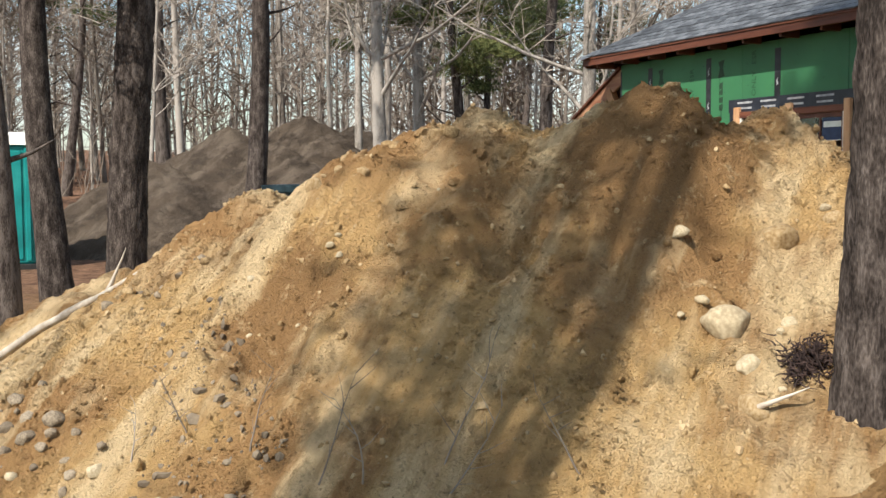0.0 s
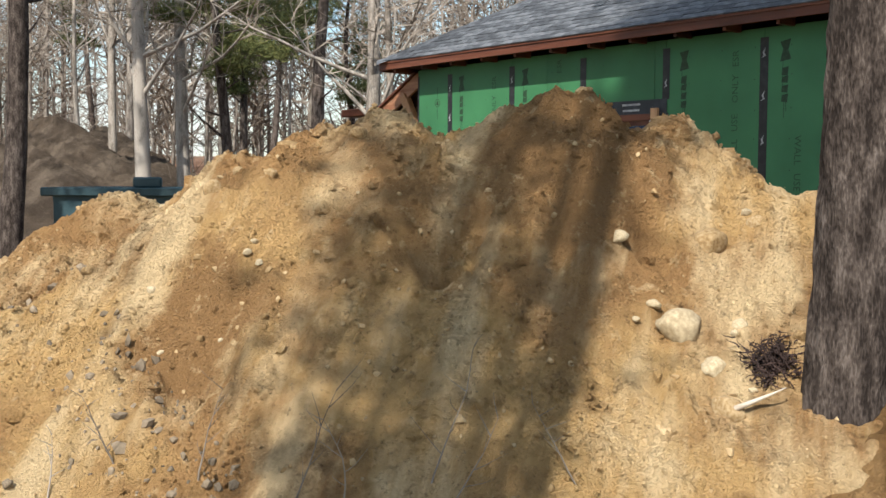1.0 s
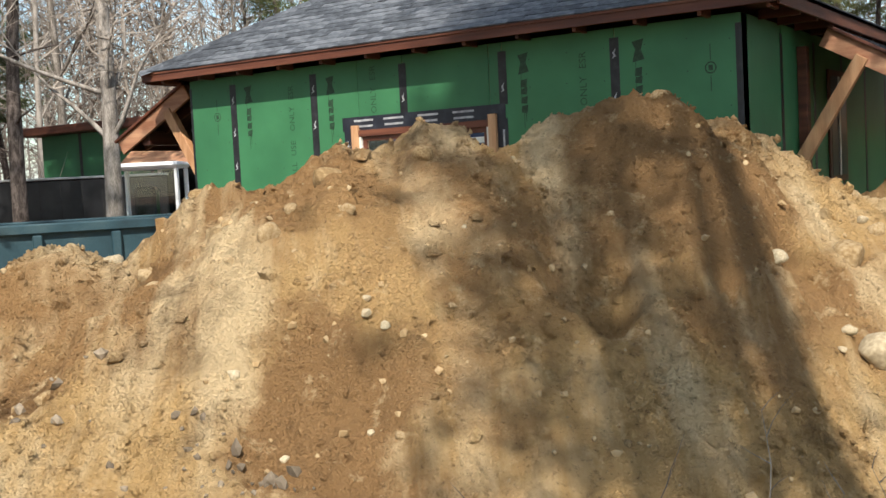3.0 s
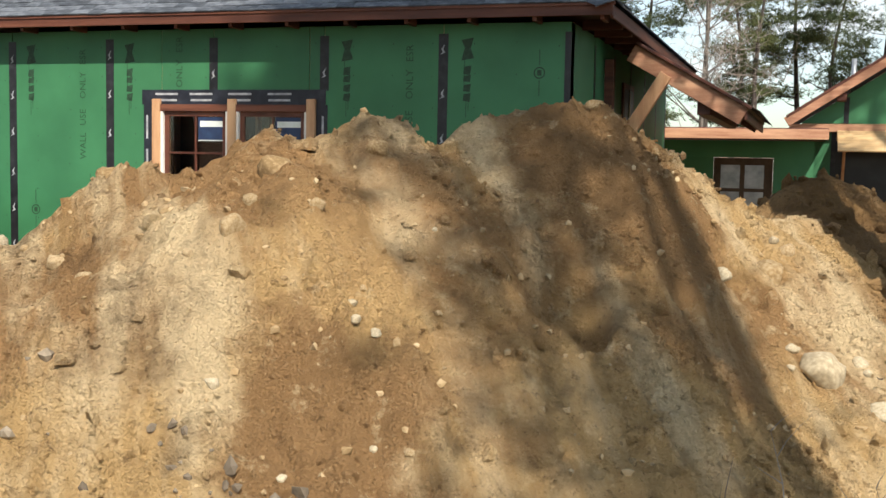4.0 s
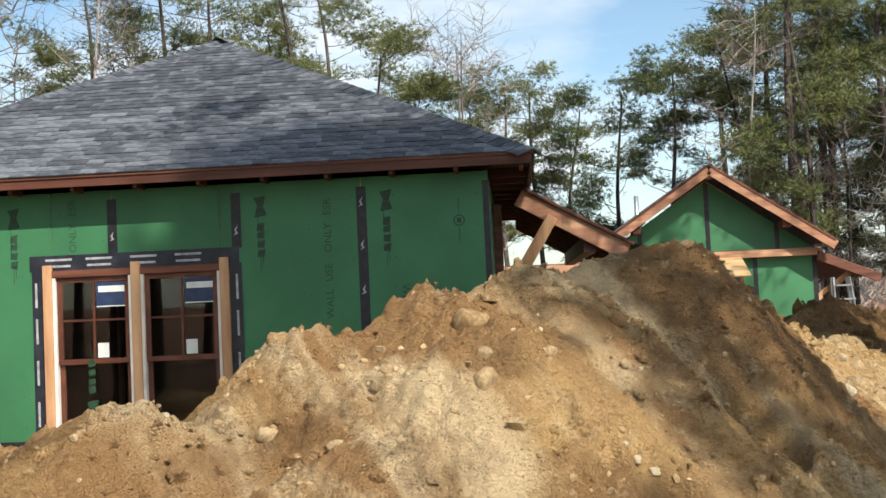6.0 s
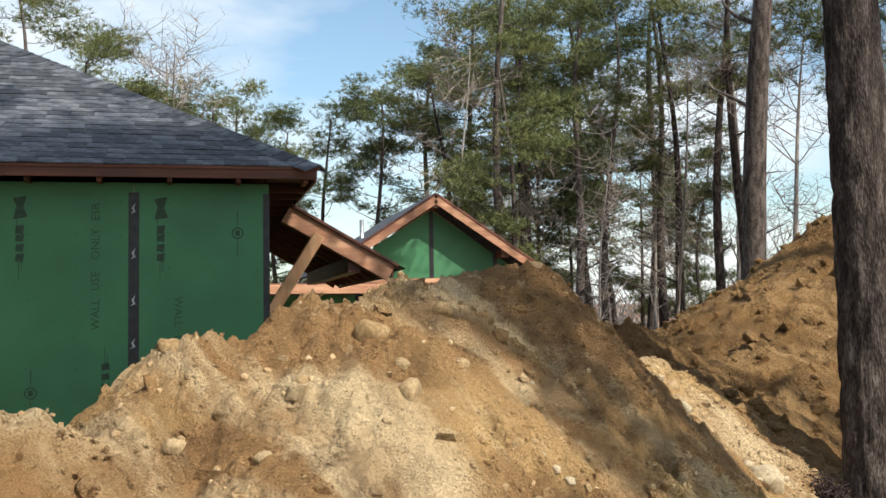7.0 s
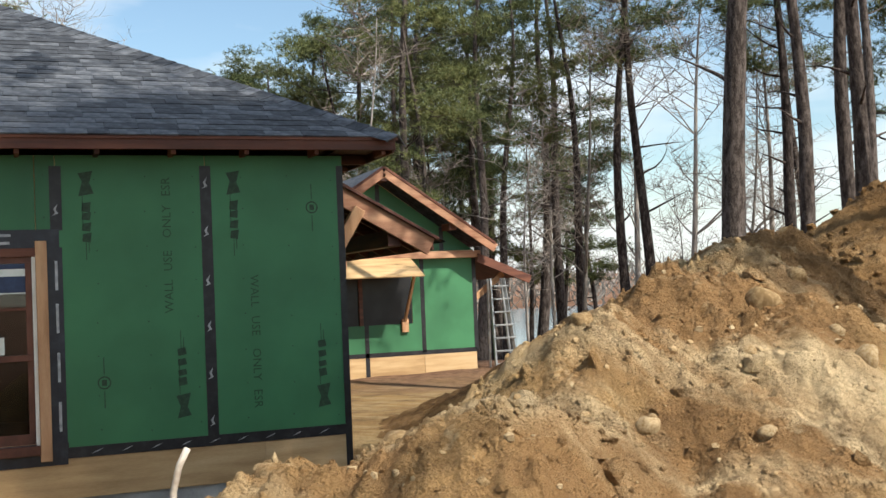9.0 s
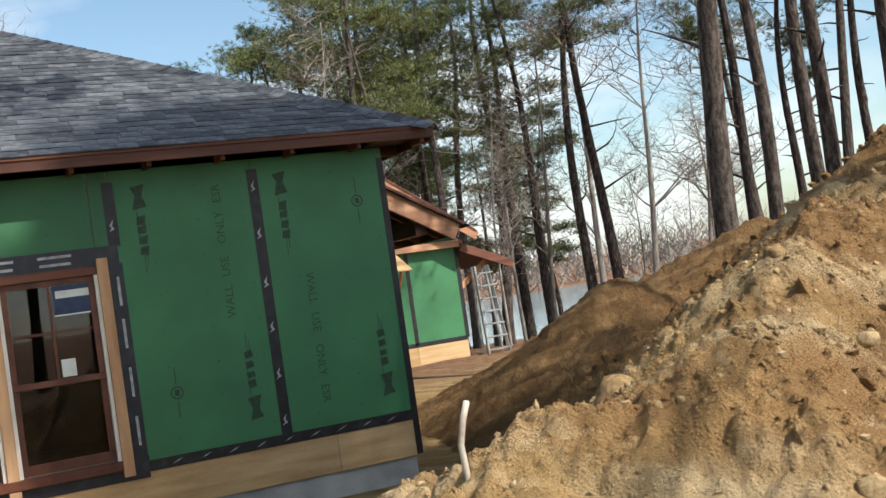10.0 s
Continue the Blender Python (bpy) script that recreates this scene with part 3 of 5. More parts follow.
for j in (-6.10, -4.88, -2.44, -1.22):
    stamp(j + 0.24, 2.96, True, "mark")
    stamp(j + 0.98, 0.86, False, "mark")
for x, z in ((-6.37, 2.63), (-0.29, 2.63), (-5.82, 1.2), (-2.1, 1.2)):
    stamp(x, z, False, "seal")
for x, z, turn, words in ((-5.18, 1.75, -90, ("WALL", "USE", "ONLY", "ESR")), (-1.52, 1.75, -90, ("WALL", "USE", "ONLY", "ESR")), (-0.86, 2.05, 90, ("WALL", "USE", "ONLY", "ESR")), (-4.02, 2.5, -90, ("ONLY", "ESR"))):
    for word in words:
        wording(word, pose(x, -0.0014, z, 90, turn, 0), 0.105, M_FAINT, house)
        z += (0.075 * len(word) + 0.055) * (1 if turn < 0 else -1)

# nail heads along the studs
nails = Tubes()
rnd = random.Random(5)
for x in np.arange(-6.6, -0.1, 0.406):
    for z in np.arange(0.8, 3.05, 0.3):
        if not (WX0 - 0.2 < x < WX1 + 0.2 and z < 2.5):
            p = Vector((x + rnd.uniform(-0.01, 0.01), 0, z + rnd.uniform(-0.03, 0.03)))
            nails.tube([p, p + Vector((0, -0.0022, 0))], [0.006, 0.006], 6)
tagged(part("nail_heads", nails.mesh("nail_heads"), M_INK, house), kind="stuff")

# window wrap, casing and two double-hung sashes
window = thing("window", "pair of brown double-hung windows wrapped in black flashing membrane", "window")
for lo, hi in (((-4.49, WZ1), (-2.42, 2.48)), ((-4.47, 0.56), (WX0, WZ1)), ((WX1, 0.56), (-2.40, WZ1)), ((WX0, 0.56), (WX1, WZ0))):
    part("flashing_membrane", box((lo[0], -0.007, lo[1]), (hi[0], -0.0045, hi[1]), 0), M_WRAP, window, "black self-adhesive flashing")
for x in (-4.20, -3.80, -3.36, -2.92):
    for k, w in ((0, 0.26), (1, 0.24)):
        part("printed_bar", box((x - w / 2, -0.0085, 2.425 - 0.062 * k), (x + w / 2, -0.007, 2.447 - 0.062 * k), 0), M_MARK, window)
for x in (-4.43, -2.45):
    for z in (0.95, 1.35, 1.75, 2.1):
        part("printed_bar", box((x - 0.011, -0.0085, z - 0.12), (x + 0.011, -0.007, z + 0.12), 0), M_MARK, window)
for x in (-4.305, -3.435, -2.565):
    part("casing_post", box((x - 0.045, -0.05, 0.60), (x + 0.045, -0.0075, 2.385), 0.004), M_FIR, window, "light brown wooden casing")
part("head_board", box((-4.26, -0.035, 2.26), (-2.61, -0.008, 2.33), 0.003), M_CEDARX, window)
sill = part("window_sill", box((-4.26, -0.06, 0.655), (-2.61, 0.05, 0.735), 0.005), M_SASH, window)


def sash_unit(x0, x1):
    unit = new("sash_window")
    unit.parent = window
    for x in (x0, x1 - 0.03):
        part("jamb_liner", box((x, -0.03, 0.735), (x + 0.03, 0.06, 2.26), 0.002), M_WHITE, unit, "white jamb liner")
    a, b = x0 + 0.03, x1 - 0.03
    mid = 1.44
    for z0, z1, y, lower in ((mid - 0.025, 2.26, 0.0, False), (0.735, mid + 0.025, 0.034, True)):
        y = 0.0 if not lower else 0.03
        f = 0.05
        part("sash_rail", box((a, y, z1 - f), (b, y + 0.03, z1), 0.003), M_SASH, unit)
        part("sash_rail", box((a, y, z0), (b, y + 0.03, z0 + (f if not lower else 0.09)), 0.003), M_SASH, unit)
        for x in (a, b - f):
            part("sash_stile", box((x, y + 0.001, z0 + 0.05), (x + f, y + 0.029, z1 - 0.05), 0.003), M_SASH, unit)
        pane = part("pane", box((a + f - 0.005, y + 0.012, z0 + 0.05), (b - f + 0.005, y + 0.016, z1 - 0.045), 0), M_GLASS, unit)
        pane.visible_shadow = False
        if not lower:
            c = (a + b) / 2
            part("glazing_bar", box((c - 0.011, y + 0.002, z0 + f), (c + 0.011, y + 0.026, z1 - f), 0.002), M_SASH, unit)
            h = (z0 + z1) / 2
            part("glazing_bar", box((a + f, y + 0.003, h - 0.011), (b - f, y + 0.025, h + 0.011), 0.002), M_SASH, unit)
            st = part("sticker", box((c + 0.03, y + 0.009, z1 - 0.29), (b - f + 0.02, y + 0.0115, z1 - 0.055), 0), M_BLUE, unit, "dark blue maker's sticker")
            part("printed_bar", box((c + 0.05, y + 0.0075, z1 - 0.155), (b - f, y + 0.0088, z1 - 0.095), 0), M_PAPER, st)
            part("sticker_edge", box((c + 0.03, y + 0.0078, z1 - 0.297), (b - f + 0.02, y + 0.0088, z1 - 0.287), 0), M_PAPER, st)
            part("paper_note", box((c + 0.03, y + 0.009, z0 + 0.06), (c + 0.14, y + 0.0115, z0 + 0.20), 0), M_PAPER, unit, "white paper label on the glass")


sash_unit(-4.26, -3.48)
sash_unit(-3.39, -2.61)

# roof: four slopes with a shingle skin
ex0, ex1, ey0, ez = EAVE
half = (ex1 - ex0) / 2
cx, cy, rise = (ex0 + ex1) / 2, ey0 + half, 2.16
apex = Vector((cx, cy, ez + rise))
roof = thing("roof", "hipped roof of weathered grey asphalt shingles over cedar fascia", "roof")
bm = bmesh.new()
low = [bm.verts.new((x, y, ez - 0.02)) for x, y in ((ex0 + 0.02, ey0 + 0.02), (ex1 - 0.02, ey0 + 0.02), (ex1 - 0.02, ey0 + 2 * half), (ex0 + 0.02, ey0 + 2 * half))]
top = bm.verts.new(apex - Vector((0, 0, 0.02)))
for i in range(4):
    bm.faces.new((low[i], low[(i + 1) % 4], top))
bm.faces.new(low[::-1])
part("roof_deck", bm, M_CEDAR, roof)
slope_len = math.hypot(half, rise)
COURSE = 0.125
SHINGLES = []
rnd = random.Random(11)


def tab_verts(w):
    """A tab: 0.006 thick at its butt, tucked under the course above."""
    L = COURSE * 1.35
    return [(0, 0, 0.0), (w, 0, 0.0), (w, L, 0.0), (0, L, 0.0), (0.002, 0.0, 0.011), (w - 0.002, 0.0, 0.011), (w - 0.002, L, 0.004), (0.002, L, 0.004)]


TAB_FACES = [(0, 1, 5, 4), (4, 5, 6, 7), (1, 2, 6, 5), (3, 0, 4, 7), (2, 3, 7, 6)]
WIDTHS = [0.17, 0.22, 0.27, 0.33, 0.40]
TAB_MESH = []
for w in WIDTHS:
    me = mesh_of("shingle", tab_verts(w), TAB_FACES)
    me.materials.append(M_SHINGLE)
    TAB_MESH.append(me)


def slope_frame(i):
    a = Vector(((ex0, ey0, ez), (ex1, ey0, ez), (ex1, ey0 + 2 * half, ez), (ex0, ey0 + 2 * half, ez))[i])
    b = Vector(((ex1, ey0, ez), (ex1, ey0 + 2 * half, ez), (ex0, ey0 + 2 * half, ez), (ex0, ey0, ez))[i])
    u = (b - a).normalized()
    up = (apex - (a + b) / 2).normalized()
    n = u.cross(up)
    return Matrix.Translation(a) @ Matrix((u, up, n)).transposed().to_4x4()


def slope_tabs(i):
    out = []
    rows = int(slope_len / COURSE)
    for r in range(rows):
        v = r * COURSE
        lo, hi = v / slope_len * half + 0.13, 2 * half - v / slope_len * half - 0.13
        x = lo
        while x < hi - 0.02:
            k = rnd.randrange(5)
            w = min(WIDTHS[k], hi - x)
            if w >= WIDTHS[k] - 1e-6:
                out.append((x, v - 0.012 + rnd.uniform(-0.003, 0.003), k, rnd.uniform(0.0, 0.006), None))
            else:
                out.append((x, v - 0.012, k, 0.002, w))
            x += w
    return out


def joined_tabs(name, tabs, label=""):
    v, fc = [], []
    for x, y, k, z, w in tabs:
        b = len(v)
        v += [(p[0] + x, p[1] + y, p[2] + z) for p in tab_verts(w or WIDTHS[k])]
        fc += [tuple(q + b for q in face) for face in TAB_FACES]
    return mesh_of(name, v, fc)


for i in range(4):
    m = slope_frame(i)
    tabs = slope_tabs(i)
    own = []
    if i == 0:
        own = [t for t in tabs if t[4] is None and t[1] < 1.75 and t[0] > 1.0][:300]
        SHINGLES = [(m @ Matrix.Translation((t[0], t[1], t[3])), t[2]) for t in own]
    rest = joined_tabs("shingle_courses", [t for t in tabs if t not in own])
    rest.transform(m)
    tagged(part("shingle_courses", rest, M_SHINGLE, roof), kind="stuff")
# hip caps
for c0 in ((ex0, ey0, ez), (ex1, ey0, ez), (ex1, ey0 + 2 * half, ez)):
    c0 = Vector(c0)
    d = apex - c0
    count = int(d.length / 0.15)
    for k in range(count):
        p = c0 + d * (k / count)
        q = d.to_track_quat("Y", "Z").to_matrix().to_4x4()
        bm = bmesh.new()
        v = [bm.verts.new(c) for c in ((-0.19, 0, -0.055), (0, 0, 0.024), (0.19, 0, -0.055), (-0.19, 0.24, -0.065), (0, 0.24, 0.012), (0.19, 0.24, -0.065), (-0.19, 0, -0.07), (0, 0, 0.010), (0.19, 0, -0.07))]
        for fc in ((0, 1, 4, 3), (1, 2, 5, 4), (6, 7, 1, 0), (7, 8, 2, 1)):
            bm.faces.new([v[t] for t in fc])
        bmesh.ops.transform(bm, matrix=Matrix.Translation(p) @ q, verts=bm.verts)
        part("hip_cap", bm, M_SHINGLE, roof)
# fascia, soffit, rafter tails
part("fascia", box((ex0 + 0.02, ey0 + 0.012, ez - 0.115), (ex1 - 0.02, ey0 + 0.045, ez - 0.022), 0.004), M_CEDARX, roof, "red cedar fascia board")
part("drip_edge", box((ex0, ey0 - 0.002, ez - 0.03), (ex1, ey0 + 0.014, ez - 0.004), 0.002), M_CEDARX, roof)
for x in (ex0 + 0.02, ex1 - 0.045):
    part("fascia", box((x, ey0 + 0.05, ez - 0.135), (x + 0.025, ey0 + 2 * half - 0.05, ez - 0.022), 0.004), M_CEDAR, roof, "red cedar fascia board")
part("soffit", box((ex0 + 0.05, ey0 + 0.05, ez - 0.06), (ex1 - 0.05, -0.005, ez - 0.045), 0), M_CEDARX, roof)
part("soffit", box((0.005, 0.0, ez - 0.06), (ex1 - 0.05, DEEP, ez - 0.045), 0), M_CEDAR, roof)
part("soffit", box((ex0 + 0.05, 0.0, ez - 0.06), (XL - 0.005, DEEP, ez - 0.045), 0), M_CEDAR, roof)
for x in np.arange(ex0 + 0.3, ex1 - 0.1, 0.61):
    part("rafter_tail", box((x, ey0 + 0.06, ez - 0.15), (x + 0.04, 0.0, ez - 0.061), 0.004), M_CEDAR, roof)
for y in np.arange(0.5, 6.8, 0.61):
    part("rafter_tail", box((0.0, y, ez - 0.15), (ex1 - 0.06, y + 0.04, ez - 0.061), 0.004), M_CEDAR, roof)

# side wall sheathing, towards the porch
for a, b in ((0.0, 1.22), (1.22, 2.44), (2.44, 3.66), (3.66, 4.88), (4.88, 6.1), (6.1, DEEP)):
    part("panel", box((-0.011, a + 0.003, PB), (0.0, b - 0.003, PT), 0.001), M_PANEL, house)
    part("seam_tape", box((0.0, b - 0.045, PB), (0.0025, b + 0.045, 3.0), 0), M_TAPE, house, "black seam tape")
    part("panel", box((XL, a + 0.003, PB), (XL + 0.011, b - 0.003, PT), 0.001), M_PANEL, house)
part("skirt_board", box((-0.012, 0.0, 0.28), (-0.002, DEEP, PB - 0.03), 0.001), M_PLY, house, "bare plywood skirting board")
side_window = thing("window", "narrow dark side window with pale trim in the green wall", "window")
part("window_frame", box((0.003, 2.95, 1.5), (0.03, 3.75, 2.75), 0.004), M_SASH, side_window)
# opaque black pane, the dim room behind painted into its colour
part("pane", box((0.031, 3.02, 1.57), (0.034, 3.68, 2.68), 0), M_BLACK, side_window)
part("window_trim", box((0.036, 3.32, 1.57), (0.05, 3.36, 2.68), 0.003), M_WHITE, side_window)


def porch(sign, y, x_in, x_out, z_in, z_out, depth):
    """A lean-to roof that falls away from the house: rake boards, rafters, knee brace, shingles."""
    p = thing("porch_roof", "lean-to porch roof with cedar rake board and knee brace", "porch")
    d = Vector((x_out - x_in, 0, z_out - z_in))
    n = Vector((-d.z, 0, d.x)).normalized() * (1 if sign > 0 else -1)
    a = Vector((x_in, y, z_in))
    part("rake_board", beam(a + n * -0.10, a + d + n * -0.10, 0.04, 0.19), M_FIRX if sign > 0 else M_FIRX, p, "reddish wooden rake board")
    part("rake_trim", beam(a + n * 0.01 + Vector((0, -0.03, 0)), a + d * 1.02 + n * 0.01 + Vector((0, -0.03, 0)), 0.06, 0.035), M_CEDARX, p)
    back = Vector((0, depth, 0))
    part("roof_deck", beam(a + back / 2 + n * 0.0, a + d + back / 2, depth - 0.08, 0.03), M_CEDARX, p)
    rnd2 = random.Random(3)
    L = d.length
    u = d.normalized()
    v, fc = [], []
    k = 0.0
    while k < L:
        yy = 0.0
        while yy < depth:
            w = rnd2.choice(WIDTHS)
            b0 = len(v)
            for py, pk, h in ((yy, k, 0.018), (min(yy + w, depth), k, 0.018), (min(yy + w, depth), k + 0.17, 0.03), (yy, k + 0.17, 0.03)):
                v.append(a + u * pk + n * h + Vector((0, py - 0.02, 0)))
            for py, pk, h in ((yy, k + 0.17, 0.018), (min(yy + w, depth), k + 0.17, 0.018)):
                v.append(a + u * pk + n * h + Vector((0, py - 0.02, 0)))
            fc += [(b0, b0 + 1, b0 + 2, b0 + 3), (b0 + 3, b0 + 2, b0 + 5, b0 + 4)]
            yy += w
        k += 0.142
    tagged(part("shingle_courses", mesh_of("shingle_courses", v, fc), M_SHINGLE, p), kind="stuff")
    for yy in np.arange(0.35, depth, 0.6):
        s = Vector((0, yy, 0))
        part("rafter", beam(a + s - n * 0.10, a + d * 0.96 + s - n * 0.10, 0.045, 0.14), M_CEDARX, p)
    part("fascia", beam(a + d - n * 0.06, a + d + back - n * 0.06, 0.03, 0.14), M_CEDAR, p)
    wall_x = XR if sign > 0 else XL
    part("porch_beam", beam((x_out - sign * 0.45, y + 0.05, z_out + 0.02), (x_out - sign * 0.45, y + depth, z_out + 0.02), 0.14, 0.18), M_CEDAR, p)
    part("knee_brace", beam((wall_x + sign * 0.06, y + 0.0, z_out - 0.62), (wall_x + sign * 0.66, y + 0.0, z_out + 0.34), 0.10, 0.13), M_FIR, p, "pale timber knee brace")
    part("wall_post", box((wall_x + (0.004 if sign > 0 else -0.1), y + 0.06, 0.65), (wall_x + (0.1 if sign > 0 else -0.004), y + 0.18, z_in - 0.15), 0.005), M_CEDAR, p)
    return p


porch(1, 1.7, 0.34, 1.5, 3.06, 2.40, 4.6)
porch(-1, 0.25, XL - 0.34, -8.4, 3.10, 2.46, 5.0)
# back wall in the darkened room colour, for the shade inside the porch
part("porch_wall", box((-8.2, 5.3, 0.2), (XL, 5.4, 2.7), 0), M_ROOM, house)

# ---- wing behind: gable with awning ----
wing = thing("house_wing", "gabled wing with green sheathing, cedar trim and plywood awning", "house")
GY = 11.9
gx, gz, glx, grx, gez = 4.1, 4.30, 1.7, 6.45, 2.72
WLX, WRX = 1.95, 6.15
wall2 = part("gable_wall", prism([(WLX, 0.55), (WRX, 0.55), (WRX, 2.60), (gx, 4.05), (WLX, 2.60)], 0.15, "y", GY + 0.012), M_PLY, wing)
part("foundation", box((WLX + 0.02, GY + 0.03, -0.6), (WRX - 0.02, GY + 6, 0.08), 0.01), M_CONCRETE, wing, "grey concrete foundation")
part("side_wall", box((WRX - 0.15, GY + 0.17, 0.08), (WRX, GY + 6, 2.6), 0), M_PANEL, wing)
part("side_wall", box((WLX, GY + 0.17, 0.08), (WLX + 0.15, GY + 6, 2.6), 0), M_PANEL, wing)
for a, b in ((WLX, 2.55), (2.55, 3.77), (3.77, 4.99), (4.99, WRX)):
    if b <= 2.55 or a >= 4.99:
        part("panel", box((a + 0.003, GY, 0.55), (b - 0.003, GY + 0.011, 2.5), 0.001), M_PANEL, wing)
    else:
        part("panel", box((a + 0.003, GY, 0.55), (b - 0.003, GY + 0.011, 1.15), 0.001), M_PANEL, wing)
    part("skirt_board", box((a + 0.003, GY, 0.08), (b - 0.003, GY + 0.011, 0.5), 0.001), M_PLY, wing, "bare plywood skirting board")
    part("seam_tape", box((b - 0.045, GY - 0.003, 0.08 if b < 4 else 0.55), (b + 0.045, GY - 0.0005, 1.15 if 2.6 < b < 4.9 else 2.5), 0), M_TAPE, wing, "black seam tape")
part("panel", prism([(WLX, 2.62), (gx - 0.003, 2.62), (gx - 0.003, 4.02)], 0.011, "y", GY), M_PANEL, wing)
part("panel", prism([(gx + 0.003, 2.62), (WRX, 2.62), (gx + 0.003, 4.02)], 0.011, "y", GY), M_PANEL, wing)
for x, h in ((gx, 4.0), (2.75, 3.1), (5.45, 3.1)):
    part("seam_tape", box((x - 0.045, GY - 0.003, 2.62), (x + 0.045, GY - 0.0005, h), 0), M_TAPE, wing, "black seam tape")
part("bottom_tape", box((WLX, GY - 0.003, 0.50), (WRX, GY - 0.0005, 0.59), 0), M_TAPE, wing, "black bottom seam tape")
# no real hole: a black sheet paints the shade inside the opening
part("opening", box((2.55, GY - 0.002, 1.15), (4.75, GY + 0.011, 2.30), 0), M_BLACK, wing, "black sheet painted as the dark inside an unglazed opening")
part("mullion", box((3.62, GY - 0.04, 1.15), (3.70, GY - 0.003, 2.3), 0.004), M_CEDAR, wing)
part("panel", box((4.76, GY, 1.15), (4.985, GY + 0.011, 2.5), 0.001), M_PANEL, wing)
part("band_board", box((WLX - 0.2, GY - 0.18, 2.46), (WRX + 0.1, GY - 0.003, 2.60), 0.006), M_FIRX, wing, "reddish horizontal trim board")
for s in (-1, 1):
    end = (glx if s < 0 else grx)
    a, b = Vector((gx, GY - 0.5, gz)), Vector((end, GY - 0.5, gez))
    part("rake_board", beam(a - Vector((0, 0, 0.10)), b - Vector((0, 0, 0.10)), 0.045, 0.18), M_FIRX, wing, "pale reddish rake board")
    part("rake_trim", beam(a, b, 0.07, 0.05), M_CEDARX, wing)
    part("roof_slope", beam(a + Vector((0, 3.2, 0.0)), b + Vector((0, 3.2, 0.0)), 6.4, 0.05), M_SHINGLE, wing, "grey shingled gable roof")
    part("lookout", box((gx + s * 1.45 - 0.08, GY - 0.45, 3.02), (gx + s * 1.45 + 0.08, GY, 3.16), 0.006), M_CEDAR, wing)
part("lookout", box((gx - 0.07, GY - 0.5, 4.02), (gx + 0.07, GY, 4.18), 0.006), M_CEDAR, wing)
awning = part("awning", beam((3.65, GY, 2.55), (3.65, GY - 1.0, 2.10), 2.1, 0.03), M_PLY, wing, "bare plywood window awning")
for x in (2.72, 4.58):
    part("awning_brace", beam((x, GY - 0.03, 1.2), (x, GY - 0.75, 2.16), 0.05, 0.07), M_FIR, awning)
    part("brace_block", box((x - 0.07, GY - 0.06, 0.98), (x + 0.07, GY - 0.004, 1.25), 0.004), M_FIR, awning)
lean = part("side_lean_to", beam((WRX + 0.02, GY + 2.0, 2.52), (7.35, GY + 2.0, 2.02), 4.4, 0.05), M_CEDARX, wing, "lean-to side roof")
part("rake_board", beam((WRX + 0.02, GY - 0.2, 2.44), (7.35, GY - 0.2, 1.95), 0.045, 0.17), M_CEDARX, lean)
part("knee_brace", beam((WRX + 0.03, GY + 0.1, 1.6), (6.85, GY + 0.1, 2.1), 0.09, 0.12), M_FIR, lean)

# link between house and wing
link = thing("covered_link", "low flat-roofed link with cedar edge and paned glass door", "passage")
part("link_roof", box((-0.6, 8.4, 2.28), (2.4, 12.0, 2.42), 0.01), M_CEDARX, link)
part("fascia", box((-0.6, 8.36, 2.24), (2.4, 8.40, 2.40), 0.004), M_FIRX, link, "reddish fascia board")
part("header", box((-0.6, 9.75, 1.95), (2.2, 9.85, 2.24), 0), M_PANEL, link)
part("link_wall", box((-0.6, 9.76, 0.1), (0.55, 9.86, 1.95), 0), M_PANEL, link)
part("link_wall", box((1.55, 9.76, 0.1), (2.2, 9.86, 1.95), 0), M_PANEL, link)
# brown frame takes the darkened room colour for shade under the link roof
door = part("glazed_door", box((0.56, 9.78, 0.1), (1.54, 9.83, 1.94), 0), M_ROOM, link, "dark brown glazed door")
# opaque steel panes, their brightness imitating the light seen through the glass
for k in range(3):
    for j in range(2):
        part("pane", box((0.68 + 0.4 * j, 9.77, 0.5 + 0.46 * k), (1.0 + 0.4 * j, 9.779, 0.9 + 0.46 * k), 0.002), M_STEEL, door)

# left wing seen past the corner
wing_l = thing("house_wing", "far wing with green sheathing and orange plywood awning", "house")
part("wall", box((-20.0, 8.0, 0.2), (-12.6, 8.2, 3.4), 0), M_PANEL, wing_l)
for x in (-18.6, -17.4, -16.2, -15.0, -13.8):
    part("seam_tape", box((x - 0.05, 7.996, 0.3), (x + 0.05, 7.999, 3.3), 0), M_TAPE, wing_l, "black seam tape")
part("roof", box((-20.4, 7.5, 3.3), (-12.2, 12, 3.5), 0.02), M_CEDARX, wing_l)
part("awning", beam((-15.0, 8.0, 3.0), (-15.0, 7.2, 2.35), 3.0, 0.04), M_FIRX, wing_l, "orange plywood awning")
# solid black block painted as the darkness behind the window
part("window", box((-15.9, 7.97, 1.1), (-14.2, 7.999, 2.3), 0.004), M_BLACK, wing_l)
part("window_trim", box((-15.98, 7.95, 1.0), (-15.88, 7.99, 2.4), 0.004), M_WHITE, wing_l)

# separate shingles of the front slope
for m, k in SHINGLES:
    ob = new("shingle", TAB_MESH[k])
    ob.parent = roof
    ob.matrix_local = m

